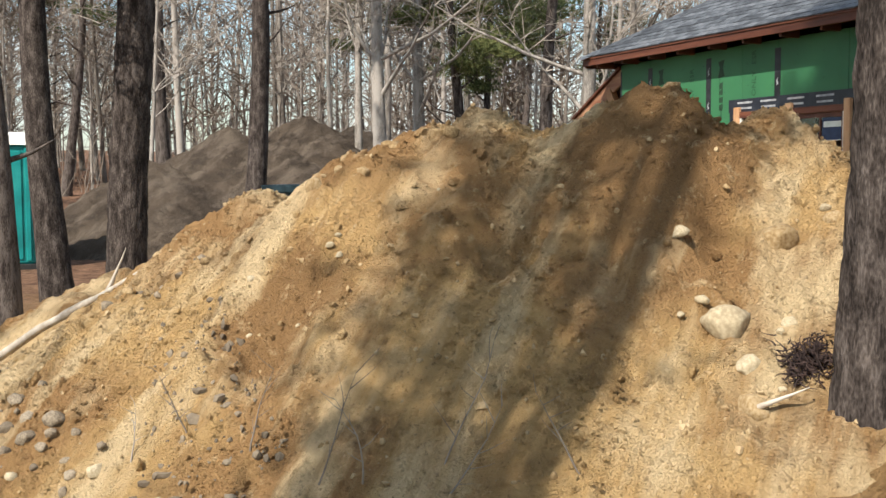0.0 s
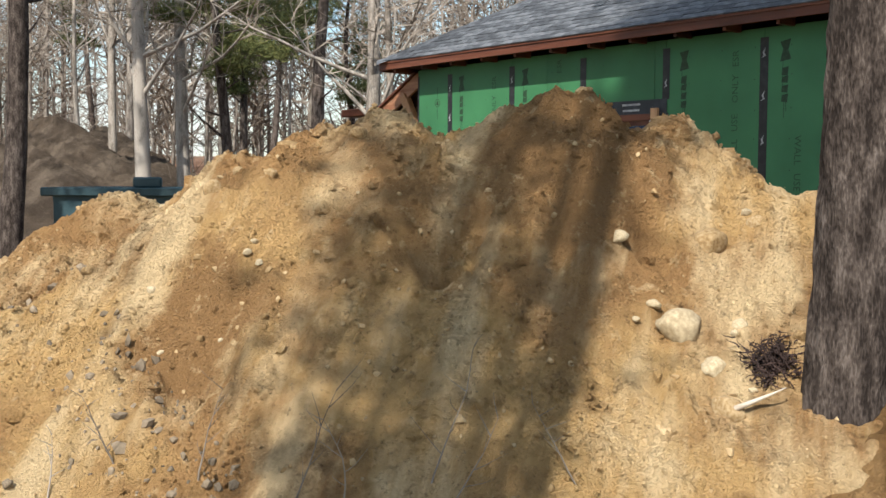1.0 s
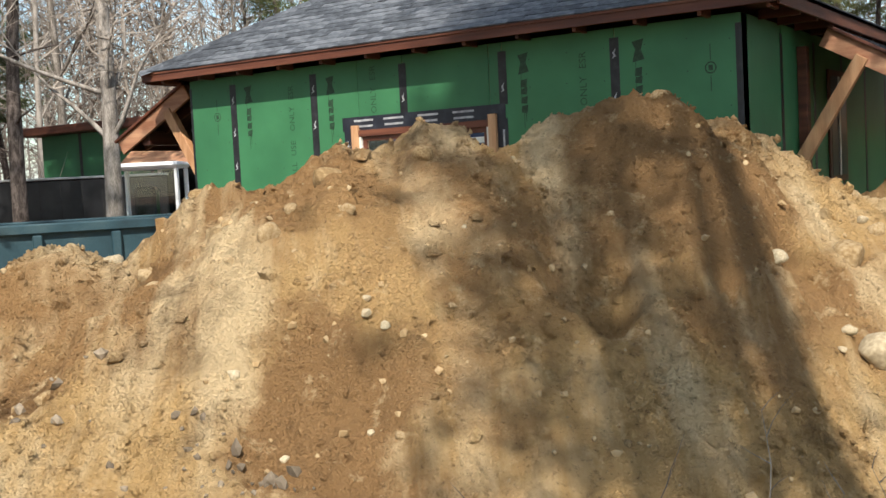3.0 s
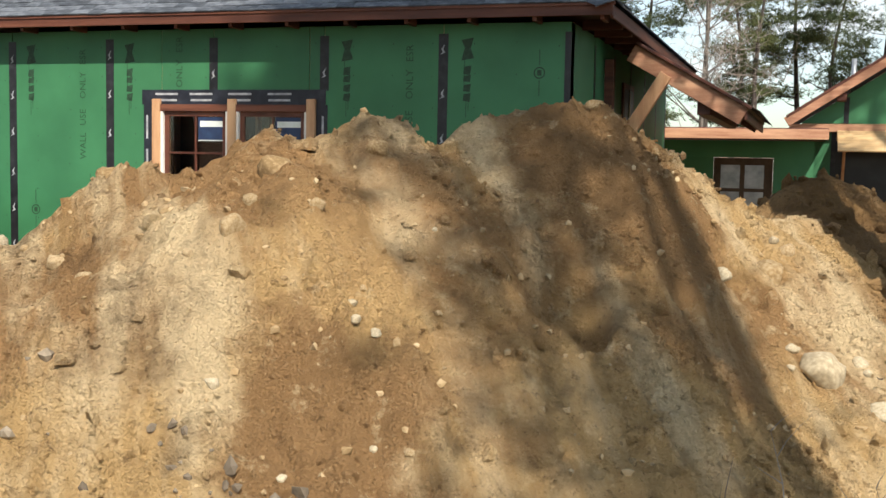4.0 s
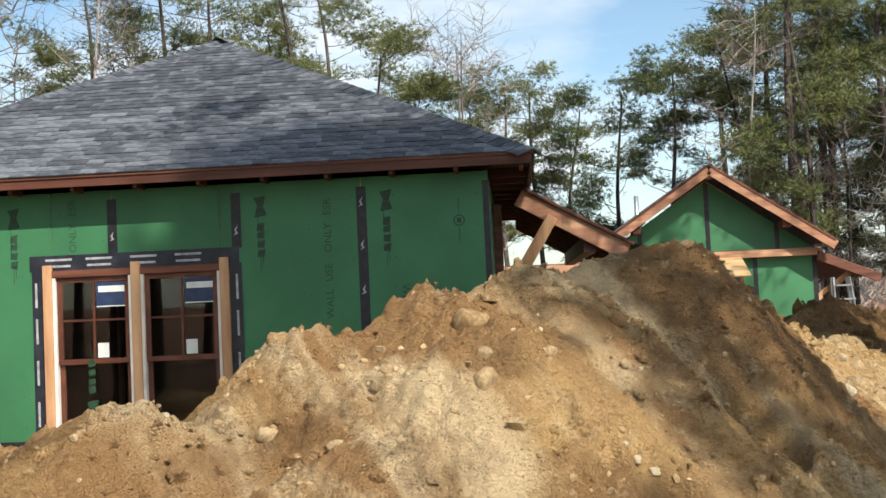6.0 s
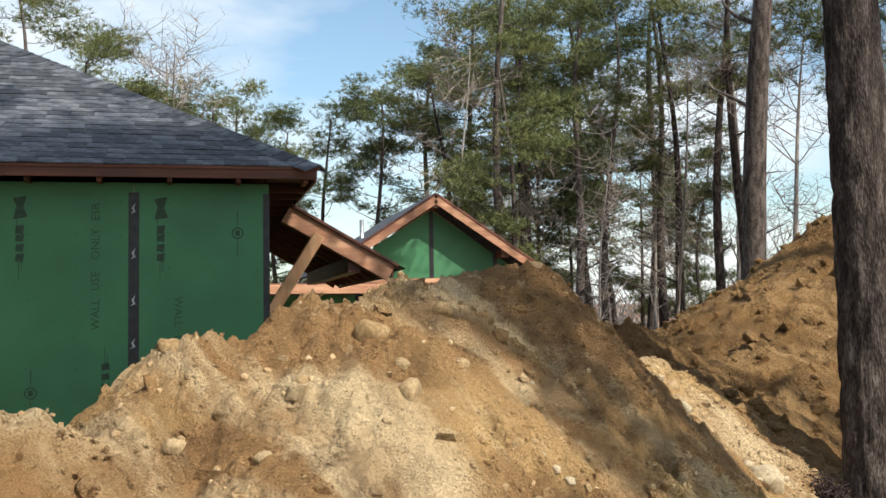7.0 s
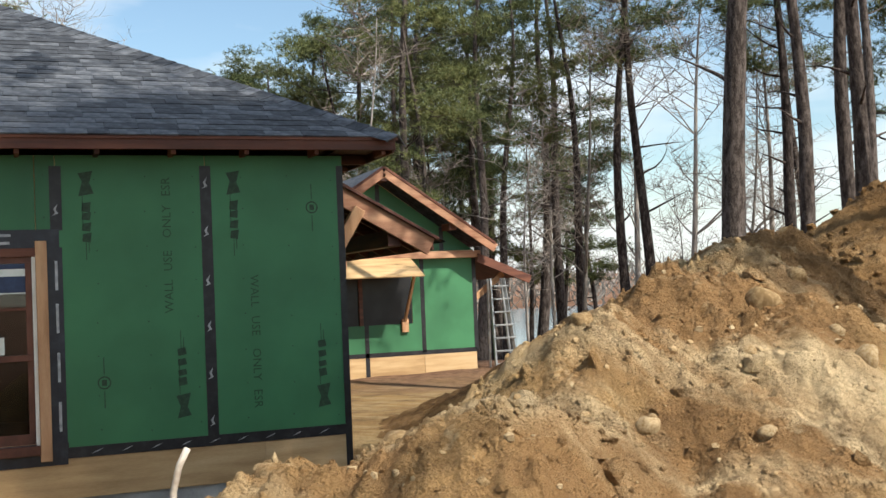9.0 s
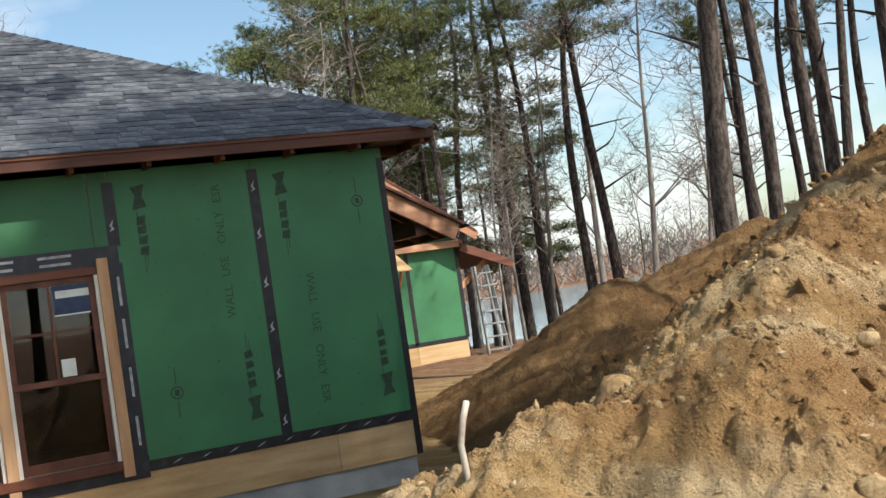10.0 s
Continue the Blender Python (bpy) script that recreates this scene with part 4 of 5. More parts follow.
# ---- trees ----


def rough_bark(seed, plate, high):
    """Plated bark: how far the trunk stands out at an angle and height."""
    def out(a, p):
        q = Vector((math.cos(a) * plate, math.sin(a) * plate, p.z * high + seed))
        d, _ = noise.voronoi(q)
        return 1.0 + 0.10 * min(1.0, (d[1] - d[0]) * 2.6) - 0.05 + 0.025 * noise.noise(q * 3.1)
    return out


def near_trunk(name, label, base, top, r0, r1, seed, rings=190, sides=56):
    tree = thing(name, label, "tree")
    t = Tubes()
    base, top = Vector(base), Vector(top)
    pts, rad = [], []
    for i in range(rings):
        k = i / (rings - 1)
        p = base.lerp(top, k)
        p += Vector((noise.noise(Vector((k * 3, seed, 0))), noise.noise(Vector((seed, k * 3, 5))), 0)) * 0.05
        pts.append(p)
        rad.append(r0 + (r1 - r0) * k + 0.10 * math.exp(-k * (top - base).length / 0.35))
    t.tube(pts, rad, sides, rough_bark(seed, 3.2, 3.6))
    part("trunk", t.mesh("trunk"), M_BARK, tree)
    return tree, pts[-1]


def tuft(t, rnd, c, d, n, size):
    for _ in range(n):
        v = Vector((rnd.gauss(0, 1), rnd.gauss(0, 1), rnd.gauss(0, 0.8))).normalized() + d * 0.7
        v.normalize()
        s = v.cross(Vector((rnd.uniform(-1, 1), rnd.uniform(-1, 1), rnd.uniform(-1, 1))))
        if s.length > 1e-3:
            t.slip(c + v * 0.02, v, s.normalized(), size * rnd.uniform(0.7, 1.2), size * 0.11)


def limb(t, rnd, p, d, length, r, bend=0.25, steps=5, sides=5, droop=0.0):
    pts, rad = [p], [r]
    for i in range(steps):
        d = (d + Vector((rnd.gauss(0, bend), rnd.gauss(0, bend), rnd.gauss(0, bend * 0.7) + 0.06 - droop)) * 0.5).normalized()
        p = p + d * (length / steps)
        pts.append(p)
        rad.append(r * (1 - 0.85 * (i + 1) / steps))
    t.tube(pts, rad, sides)
    return pts


def pine_meshes(seed, height, r0, crown_from, spread, pads=3, tufts=40, lean=0.05, puff=1.0):
    """A pitch pine: plated trunk, bent limbs, and flat pads of needle tufts in the upper part."""
    rnd = random.Random(seed)
    trunk, crown = Tubes(), Tubes()
    pts, rad = [], []
    n = 26
    ax, ay = rnd.uniform(-lean, lean), rnd.uniform(-lean, lean)
    w1, w2, bow = rnd.uniform(0, 6), rnd.uniform(0, 6), 8 * lean
    for i in range(n):
        k = i / (n - 1)
        z = height * 0.96 * k
        pts.append(Vector((ax * z + bow * math.sin(k * 6 + w1) * k, ay * z + bow * math.sin(k * 5 + w2) * k, z - 0.3)))
        rad.append(r0 * (1 - 0.80 * k) + 0.25 * r0 * math.exp(-k * 22))
    trunk.tube(pts, rad, 12, rough_bark(seed, 2.0, 2.0))

    def pad(c, size):
        for _ in range(tufts):
            o = Vector((rnd.gauss(0, 0.42), rnd.gauss(0, 0.42), abs(rnd.gauss(0, 0.30)) - 0.06)) * size
            tuft(crown, rnd, c + o, (o + Vector((0, 0, 0.4))).normalized(), 9, 0.20)

    k = crown_from * 0.55
    while k < 0.99:
        p = pts[0].lerp(pts[-1], k)
        i = min(n - 2, int(k * (n - 1)))
        p = pts[i].lerp(pts[i + 1], k * (n - 1) - i)
        a = rnd.uniform(0, 6.283)
        live = k > crown_from
        reach = spread * (0.35 + 0.65 * math.sin(math.pi * min(1, max(0.08, (1.02 - k) / (1 - crown_from)) ** 0.8))) * rnd.uniform(0.55, 1.1)
        if not live:
            reach = spread * rnd.uniform(0.2, 0.5)
        d = Vector((math.cos(a), math.sin(a), rnd.uniform(0.05, 0.5)))
        b = limb(trunk, rnd, p, d.normalized(), reach, max(0.018, r0 * 0.30 * (1.1 - k)), 0.3)
        if live:
            for j in range(pads):
                q = b[-1 - (j % 3)]
                e = limb(trunk, rnd, q, Vector((rnd.gauss(0, 1), rnd.gauss(0, 1), 0.35)).normalized(), 0.35 + 0.35 * reach * rnd.random(), 0.018, 0.3, 3, 3)
                pad(e[-1], rnd.uniform(0.55, 0.95) * puff)
                if j == 0:
                    pad(q, 0.7 * puff)
        k += (0.036 if live else 0.06) * rnd.uniform(0.6, 1.4)
    pad(pts[-1], 0.9 * puff)
    a, b = trunk.mesh("trunk"), crown.mesh("crown", False)
    a.materials.append(M_BARK)
    b.materials.append(M_NEEDLE)
    return a, b


def bare_meshes(seed, height, r0, fork=False):
    """A leafless oak: forking limbs and fine twigs."""
    rnd = random.Random(seed)
    trunk, twigs = Tubes(), Tubes()
    n = 16
    pts = [Vector((0.25 * math.sin(i * 0.35 + seed) * i / n, 0.25 * math.sin(i * 0.3 + 2 * seed) * i / n, height * 0.9 * i / (n - 1) - 0.3)) for i in range(n)]
    rad = [r0 * (1 - 0.85 * i / (n - 1)) for i in range(n)]
    trunk.tube(pts, rad, 8)
    starts = []
    for i in range(18):
        k = rnd.uniform(0.28, 1.0)
        p = pts[min(n - 1, int(k * (n - 1)))]
        a = rnd.uniform(0, 6.283)
        b = limb(trunk, rnd, p, Vector((math.cos(a), math.sin(a), rnd.uniform(0.4, 1.3))).normalized(), height * rnd.uniform(0.14, 0.3) * (1.25 - 0.6 * k), r0 * 0.32 * (1.15 - k * 0.8), 0.3, 6, 5)
        starts += b[2:]
    for p in starts:
        for _ in range(2):
            b = limb(twigs, rnd, p, Vector((rnd.gauss(0, 1), rnd.gauss(0, 1), rnd.uniform(0, 1.2))).normalized(), height * rnd.uniform(0.05, 0.13), 0.016, 0.35, 4, 3)
            for q in b[1:]:
                limb(twigs, rnd, q, Vector((rnd.gauss(0, 1), rnd.gauss(0, 1), rnd.uniform(0, 1.0))).normalized(), height * rnd.uniform(0.02, 0.06), 0.008, 0.3, 2, 3)
    a, b = trunk.mesh("trunk"), twigs.mesh("branchwork", False)
    a.materials.append(M_BARKGREY)
    b.materials.append(M_TWIG)
    return a, b


PINES = [pine_meshes(1, 15.0, 0.20, 0.50, 3.3), pine_meshes(2, 16.5, 0.22, 0.45, 3.7), pine_meshes(3, 13.5, 0.17, 0.40, 3.2),
         pine_meshes(4, 17.0, 0.21, 0.55, 3.6), pine_meshes(5, 12.0, 0.15, 0.32, 3.0, 4), pine_meshes(6, 15.5, 0.19, 0.62, 2.7, 2, 16)]
SPARSE = pine_meshes(7, 13.0, 0.15, 0.62, 1.7, 1, 12)
TALL = pine_meshes(10, 18.5, 0.085, 0.72, 1.5, 6, 40, 0.01)
NARROW = pine_meshes(8, 13.0, 0.085, 0.40, 0.45, 2, 15, 0.01, 0.75)
BARES = [bare_meshes(s, h, r) for s, h, r in ((1, 13, 0.10), (2, 15, 0.14), (3, 11, 0.07), (4, 14, 0.10), (5, 9, 0.055), (6, 14, 0.19))]
PINE_LABEL = "tall pitch pine with bare lower trunk and dark green crown"
BARE_LABEL = "leafless grey oak tree with fine bare twigs"


def plant(kind, i, x, y, size=1.0, turn=0.0, group="", tilt=0.0):
    meshes, second, label = (PINES, "crown", PINE_LABEL) if kind == "pine" else (BARES, "branchwork", BARE_LABEL)
    name = "pine_tree" if kind == "pine" else "bare_tree"
    tree = thing(name, label, "tree", group=group)
    m = meshes[i % len(meshes)]
    for nm, me in (("trunk", m[0]), (second, m[1])):
        part(nm, me, None, tree)
    tree.matrix_world = pose(x, y, ground_at(x, y), tilt, 0, turn) @ Matrix.Diagonal((size, size, size, 1))
    return tree


near_tree, _ = near_trunk("pine_tree", "pine trunk with plated grey-brown bark beside the mound", (2.90, -5.14, -0.2), (2.98, -4.72, 7.5), 0.175, 0.12, 3)
left_tree, _ = near_trunk("pine_tree", "pine trunk with flaking reddish bark at the mound's foot", (-5.96, -6.67, -0.1), (-5.86, -6.28, 9.0), 0.205, 0.165, 9)
for tr, sx, sy, sz, cr in ((near_tree, 2.98, -4.72, 7.4, PINES[1]), (left_tree, -5.86, -6.28, 8.9, SPARSE)):
    a = part("crown", cr[1], None, tr)
    a.matrix_local = pose(sx - 0.2, sy, sz - 8.6, 0, 0, 40)

# the stand between the building and the lake
rnd = random.Random(21)
for x, y, i, s in ((7.35, 4.6, 3, 1.0), (11.9, 7.0, 5, 1.0), (16.2, 11.2, 5, 0.95), (16.3, 14.4, 0, 1.0), (13.4, 10.4, 5, 1.05), (12.9, 8.2, 3, 0.9), (12.4, 5.9, 5, 1.0),
                   (16.8, 22.2, 3, 1.0), (15.2, 31.7, 1, 1.0), (10.9, 28.7, 1, 0.95), (15.9, 25.4, 0, 1.0), (16.3, 23.1, 3, 0.95), (16.9, 29.1, 1, 1.0)):
    plant("pine", i, x, y, s, rnd.uniform(0, 360), "pine stand", rnd.uniform(-2, 2))
for k in range(26):
    y = rnd.uniform(22, 46)
    x = 4.0 + (y - 20) * rnd.uniform(0.22, 0.95) + rnd.uniform(0, 5)
    i, size, turn, tilt = rnd.randrange(6), rnd.uniform(0.82, 1.1), rnd.uniform(0, 360), rnd.uniform(-3, 3)
    if x + 1.8 > 0.30 * (y + 10):
        plant("pine", i, x, y, size, turn, "pine stand", tilt)
for k in range(8):
    plant("pine", rnd.choice((0, 3, 5)), rnd.uniform(17, 34), rnd.uniform(8, 26), rnd.uniform(0.85, 1.05), rnd.uniform(0, 360), "pine stand", rnd.uniform(-3, 3))
for k in range(14):
    y = rnd.uniform(12, 44)
    plant("bare", rnd.randrange(5), 6 + y * rnd.uniform(0.1, 0.75), y, rnd.uniform(0.7, 1.0), rnd.uniform(0, 360), "bare trees", rnd.uniform(-6, 6))
# behind the house
for x, y, i, s in ((-12.9, 31.6, 1, 0.98), (-10.5, 30.2, 0, 1.02), (-9.5, 34.5, 2, 1.08), (-7.2, 28.8, 0, 1.0), (-6.4, 33.0, 1, 0.95), (-4.7, 31.2, 4, 1.05), (-3.8, 33.3, 4, 0.95),
                   (-1.3, 41.4, 4, 1.1), (0.2, 39.4, 2, 0.98), (1.7, 43.4, 2, 1.05), (3.4, 41.3, 4, 1.05), (5.2, 39.5, 4, 1.08), (6.9, 36.4, 2, 0.98), (9.0, 37.1, 1, 0.95),
                   (8.6, 31.5, 4, 1.08), (10.6, 28.8, 2, 1.06), (10.7, 34.3, 1, 1.03), (-16, 33, 1, 0.98), (-20, 31, 0, 1.0), (-24, 29, 1, 0.95), (-28, 26, 4, 1.1)):
    plant("pine", i, x, y, s, x * 37, "pines behind the house")
for x, y, i, s in ((-1.9, 35.4, 1, 1.02), (-1.3, 30.0, 3, 1.0), (7.4, 22.7, 2, 1.1), (-8, 30, 2, 1.0), (-14, 27, 1, 1.0), (-19, 26, 3, 1.0)):
    plant("bare", i, x, y, s, x * 51, "bare trees")
# woods to the west
for x, y, kind, i, s in ((-13.3, -3.55, "pine", 0, 1.0), (-8.32, -7.14, "pine", 0, 1.0), (-5.86, -7.85, "pine", 4, 0.95), (-20.5, -3.7, "pine", 5, 1.0), (-23.4, -2.8, "bare", 3, 1.2), (-16.3, 0.1, "bare", 5, 1.0), (-17.0, 1.3, "bare", 5, 0.9), (-31.3, 5.9, "bare", 1, 1.2), (-9.7, 1.2, "bare", 5, 0.8),
                         (-24.7, 6.1, "bare", 3, 1.1), (-19.6, 0.8, "bare", 0, 1.2), (-21.8, 5.3, "pine", 4, 0.9), (-16.7, 2.2, "pine", 4, 0.95), (-14.0, 2.8, "pine", 2, 0.95), (-22.1, 10.3, "bare", 1, 1.1),
                         (-23.2, 10.5, "bare", 3, 1.15), (-22.4, 1.0, "bare", 2, 1.2), (-29.3, 10.3, "pine", 2, 0.9), (-31.9, 15.7, "pine", 4, 1.0)):
    plant(kind, i, x, y, s, x * 29 + y, "western wood", 1.5 * math.sin(x))
for k in range(52):
    d, a = rnd.uniform(24, 62), rnd.uniform(-0.12, 0.95)
    x, y = 5 - d * math.cos(a), -8.5 + d * math.sin(a)
    if x < -13 and not (-21 < x < -12 and y > 7):
        plant("pine" if rnd.random() < 0.10 else "bare", rnd.randrange(5), x, y, rnd.uniform(0.8, 1.2), rnd.uniform(0, 360), "western wood", rnd.uniform(-4, 4))

# far woods: slender stems and twigs too many to count
far, fuzz = Tubes(), Tubes()
for k in range(430):
    d, a = rnd.uniform(45, 95), rnd.uniform(-0.2, 1.35)
    x, y = 5 - d * math.cos(a), -8.5 + d * math.sin(a)
    z, h, r = ground_at(x, y), rnd.uniform(9, 17), rnd.uniform(0.04, 0.11)
    far.tube([(x, y, z - 0.3), (x + rnd.gauss(0, 0.3), y + rnd.gauss(0, 0.3), z + h * 0.5), (x + rnd.gauss(0, 0.7), y + rnd.gauss(0, 0.7), z + h)], [r, r * 0.7, r * 0.2], 4)
    for j in range(56):
        zz = z + h * rnd.uniform(0.1, 1.0)
        limb(fuzz, rnd, Vector((x, y, zz)), Vector((rnd.gauss(0, 1), rnd.gauss(0, 1), rnd.uniform(0.2, 1.2))).normalized(), rnd.uniform(1.2, 3.8), 0.036, 0.4, 3, 3)
for k in range(1500):
    d, a = rnd.uniform(26, 75), rnd.uniform(-0.2, 1.3)
    x, y = 5 - d * math.cos(a), -8.5 + d * math.sin(a)
    if x < -15 and not (-21 < x < -12 and y > 7):
        z = ground_at(x, y)
        limb(fuzz, rnd, Vector((x, y, z - 0.05)), Vector((rnd.gauss(0, 0.35), rnd.gauss(0, 0.35), 1)).normalized(), rnd.uniform(1.0, 4.5), 0.016, 0.3, 4, 3)
woods = part("far_woods", far.mesh("far_woods"), M_BARKGREY)
tagged(woods, "dense grey leafless woodland stems in the distance", "woods", kind="stuff")
brush = part("brushwood", fuzz.mesh("brushwood", False), M_TWIG)
tagged(brush, "tangled grey-brown undergrowth and twigs of the wood", "undergrowth", kind="stuff")

# far shore of the lake
shore = part("far_shore", height_sheet("far_shore", np.linspace(-40, 420, 93), np.linspace(170, 330, 30),
             np.array([[-3.6 + 7 * math.sin(min(1.57, j / 18)) + 1.5 * math.sin(i * 0.21) * j / 29 for i in range(93)] for j in range(30)])), M_GROUND)
tagged(shore, "wooded far shore of the lake", "shore", kind="structure")
far2 = Tubes()
for k in range(900):
    x, y = rnd.uniform(-30, 330), 172 + abs(rnd.gauss(0, 25))
    z, h = -3 + (y - 172) * 0.06, rnd.uniform(6, 11)
    for j in range(7):
        limb(far2, rnd, Vector((x + rnd.gauss(0, 1), y, z + h * 0.1 * j)), Vector((rnd.gauss(0, 0.8), rnd.gauss(0, 0.8), 1)).normalized(), h * rnd.uniform(0.3, 0.6), 0.16, 0.3, 3, 3)
tagged(part("shore_woods", far2.mesh("shore_woods", False), M_TWIG), "hazy brown bare woods along the far shore", "woods", kind="stuff")

# pines behind the walker whose crowns shade the mound and the wall
PINES += [TALL, NARROW]
for x, y, i, s, turn in ((5.6, -12.0, 6, 1.0, 30), (6.3, -12.9, 6, 1.05, 120), (5.48, -11.3, 6, 0.98, 200), (7.44, -11.9, 6, 1.0, 80), (8.38, -12.75, 6, 1.03, 300),
                         (5.40, -12.0, 7, 1.0, 30), (5.6, -12.75, 7, 1.05, 160), (9.3, -9.6, 5, 1.0, 40)):
    plant("pine", i, x, y, s, turn, "pines behind the walker")
plant("bare", 4, 3.2, -17.6, 1.6, 60, "bare trees")
# unseen pine rows added to the south to block low sky light
for k in range(20):
    plant("pine", (1, 0, 3, 2)[k % 4], -34 + 3.2 * k + rnd.uniform(-1, 1), -29 - 4 * (k % 2) + rnd.uniform(-1.5, 1.5), rnd.uniform(0.9, 1.1), rnd.uniform(0, 360), "southern wood")

# ---- stones, clods, roots on the mounds ----


def stone_mesh(seed, flat=0.7, facets=2):
    bm = bmesh.new()
    bmesh.ops.create_icosphere(bm, subdivisions=3, radius=1.0)
    sx, sy = random.Random(seed).uniform(0.75, 1.05), random.Random(seed + 1).uniform(0.7, 1.0)
    for v in bm.verts:
        n = v.co.normalized()
        r = 1 + 0.26 * noise.noise(n * 1.3 + Vector((seed, 0, 0))) + 0.09 * noise.noise(n * 3.5 + Vector((0, seed, 0))) + 0.03 * noise.noise(n * 9 + Vector((0, 0, seed)))
        v.co = Vector((n.x * sx, n.y * sy, n.z * flat)) * r
    cut = random.Random(seed + 5)
    for _ in range(7):
        d = Vector((cut.gauss(0, 1), cut.gauss(0, 1), cut.gauss(0, 0.8))).normalized()
        far_out = max(v.co.dot(d) for v in bm.verts) * cut.uniform(0.66, 0.9)
        for v in bm.verts:
            over = v.co.dot(d) - far_out
            if over > 0:
                v.co -= d * over * 0.88
    me = bpy.data.meshes.new("stone")
    bm.to_mesh(me)
    bm.free()
    me.polygons.foreach_set("use_smooth", [True] * len(me.polygons))
    return me


PALE = [(2.17, -5.21, 0.130), (2.42, -5.28, 0.075), (2.36, -5.07, 0.026), (2.05, -5.25, 0.036), (0.61, -6.53, 0.028), (0.23, -6.85, 0.034), (0.57, -6.47, 0.022),
        (2.05, -5.37, 0.02), (-1.24, -6.12, 0.065), (0.53, -6.94, 0.025), (0.77, -6.75, 0.022), (0.7, -5.95, 0.015), (1.75, -5.16, 0.05), (0.67, -6.5, 0.026),
        (2.33, -5.0, 0.05), (0.82, -7.75, 0.047), (0.56, -8.1, 0.041), (1.24, -7.54, 0.037), (2.61, -5.27, 0.022), (1.94, -4.45, 0.035)]
GREY = [(2.0, -4.46, 0.058), (1.55, -6.33, 0.022), (0.36, -5.72, 0.066), (1.10, -4.75, 0.07), (-0.3, -6.28, 0.038), (0.08, -6.3, 0.036), (0.32, -6.24, 0.047), (0.57, -6.37, 0.024),
        (-0.52, -7.54, 0.036), (-0.1, -6.66, 0.028), (-0.03, -6.57, 0.029), (0.89, -6.74, 0.026), (-0.13, -6.31, 0.022), (-0.74, -6.33, 0.023), (-0.97, -6.27, 0.024), (0.32, -6.51, 0.02)]
COBBLES = [(0.16, -8.1, 0.05), (0.24, -8.0, 0.055), (0.36, -8.02, 0.054), (0.37, -7.89, 0.06), (0.44, -7.91, 0.042), (0.73, -7.85, 0.034), (1.12, -7.62, 0.032), (0.75, -7.71, 0.028),
           (0.47, -7.96, 0.035), (0.06, -7.92, 0.038), (-0.46, -7.52, 0.047), (0.36, -8.12, 0.042), (0.8, -7.89, 0.034), (0.58, -8.0, 0.03), (0.02, -8.05, 0.05), (0.22, -8.18, 0.04), (0.50, -7.80, 0.03), (0.62, -7.86, 0.035)]
COATED = [(2.58, -5.39, 0.085), (1.93, -4.72, 0.115), (0.02, -5.93, 0.105), (-0.79, -5.94, 0.066), (0.08, -6.44, 0.07), (-0.45, -6.58, 0.045), (-0.5, -7.11, 0.055), (-0.5, -7.4, 0.045),
          (-0.76, -6.34, 0.055), (2.6, -4.94, 0.04), (-1.43, -5.69, 0.13), (-1.53, -6.71, 0.025), (-1.71, -6.49, 0.022), (-1.51, -7.05, 0.07)]
k = 0
for spots, material, label, flat in ((PALE, M_PALESTONE, "pale sunlit rounded stone in the sand", 0.62), (GREY, M_SANDSTONE, "sandy grey rounded stone half sunk in the sand", 0.7),
                                     (COBBLES, M_STONE, "grey field cobble in a pile at the mound's foot", 0.75), (COATED, M_SANDSTONE, "sand-coated brown boulder stuck in the mound", 0.75)):
    for x, y, r in spots:
        me = stone_mesh(k * 3 + 1, flat)
        ob = part("stone", me, material)
        ob.matrix_world = pose(x, y, surface_z(x, y) + r * (0.05 if material is M_PALESTONE else -0.15), 18 * math.sin(k * 7.0), 20 * math.cos(k * 5.0), k * 67) @ Matrix.Diagonal((r, r, r, 1))
        tagged(ob, label, "stone", "stones in the mound")
        k += 1

# loose clods and pebbles
rnd = random.Random(77)
ICO = bmesh.new()
bmesh.ops.create_icosphere(ICO, subdivisions=1, radius=1.0)
ICO_V = np.array([tuple(v.co) for v in ICO.verts])
ICO.faces.ensure_lookup_table()
ICO_F = [tuple(v.index for v in q.verts) for q in ICO.faces]
ICO.free()


def litter(name, count, bounds, lo, hi, grid, material, label, seed, power=3.0, patch=0.0):
    rs = np.random.RandomState(seed)
    v, fc = [], []
    made = 0
    while made < count:
        x, y = rs.uniform(bounds[0], bounds[1]), rs.uniform(bounds[2], bounds[3])
        if patch and float(ripple(np.array([x]), np.array([y]), 0.6, seed)[0]) < rs.uniform(-1, 1) * patch:
            continue
        z = surface_z(x, y, grid)
        made += 1
        r = lo + (hi - lo) * rs.rand() ** power
        p = ICO_V * (1 + 0.28 * rs.randn(len(ICO_V), 1)) * r * rs.uniform(0.6, 1.15, 3)
        b = len(v)
        v += [(q[0] + x, q[1] + y, q[2] + z + r * 0.25) for q in p]
        fc += [tuple(t + b for t in q) for q in ICO_F]
    ob = part(name, mesh_of(name, v, fc), material)
    return tagged(ob, label, "soil clods", kind="stuff")


litter("clods", 15000, (-2.9, 3.0, -8.2, -3.7), 0.003, 0.017, GRID, M_SAND, "loose clods and pebbles of sandy soil on the mound", 5, 2.2, 0.8)
litter("clods", 1200, (-2.9, 3.0, -8.2, -3.7), 0.004, 0.020, GRID, M_SANDSTONE, "loose brown clods of damp soil on the mound", 15, 2.4, 0.6)
litter("clods", 300, (-3.2, 3.0, -8.2, -3.8), 0.018, 0.05, GRID, M_SAND, "larger crumbled clods of sandy soil on the mound", 6, 2.5)
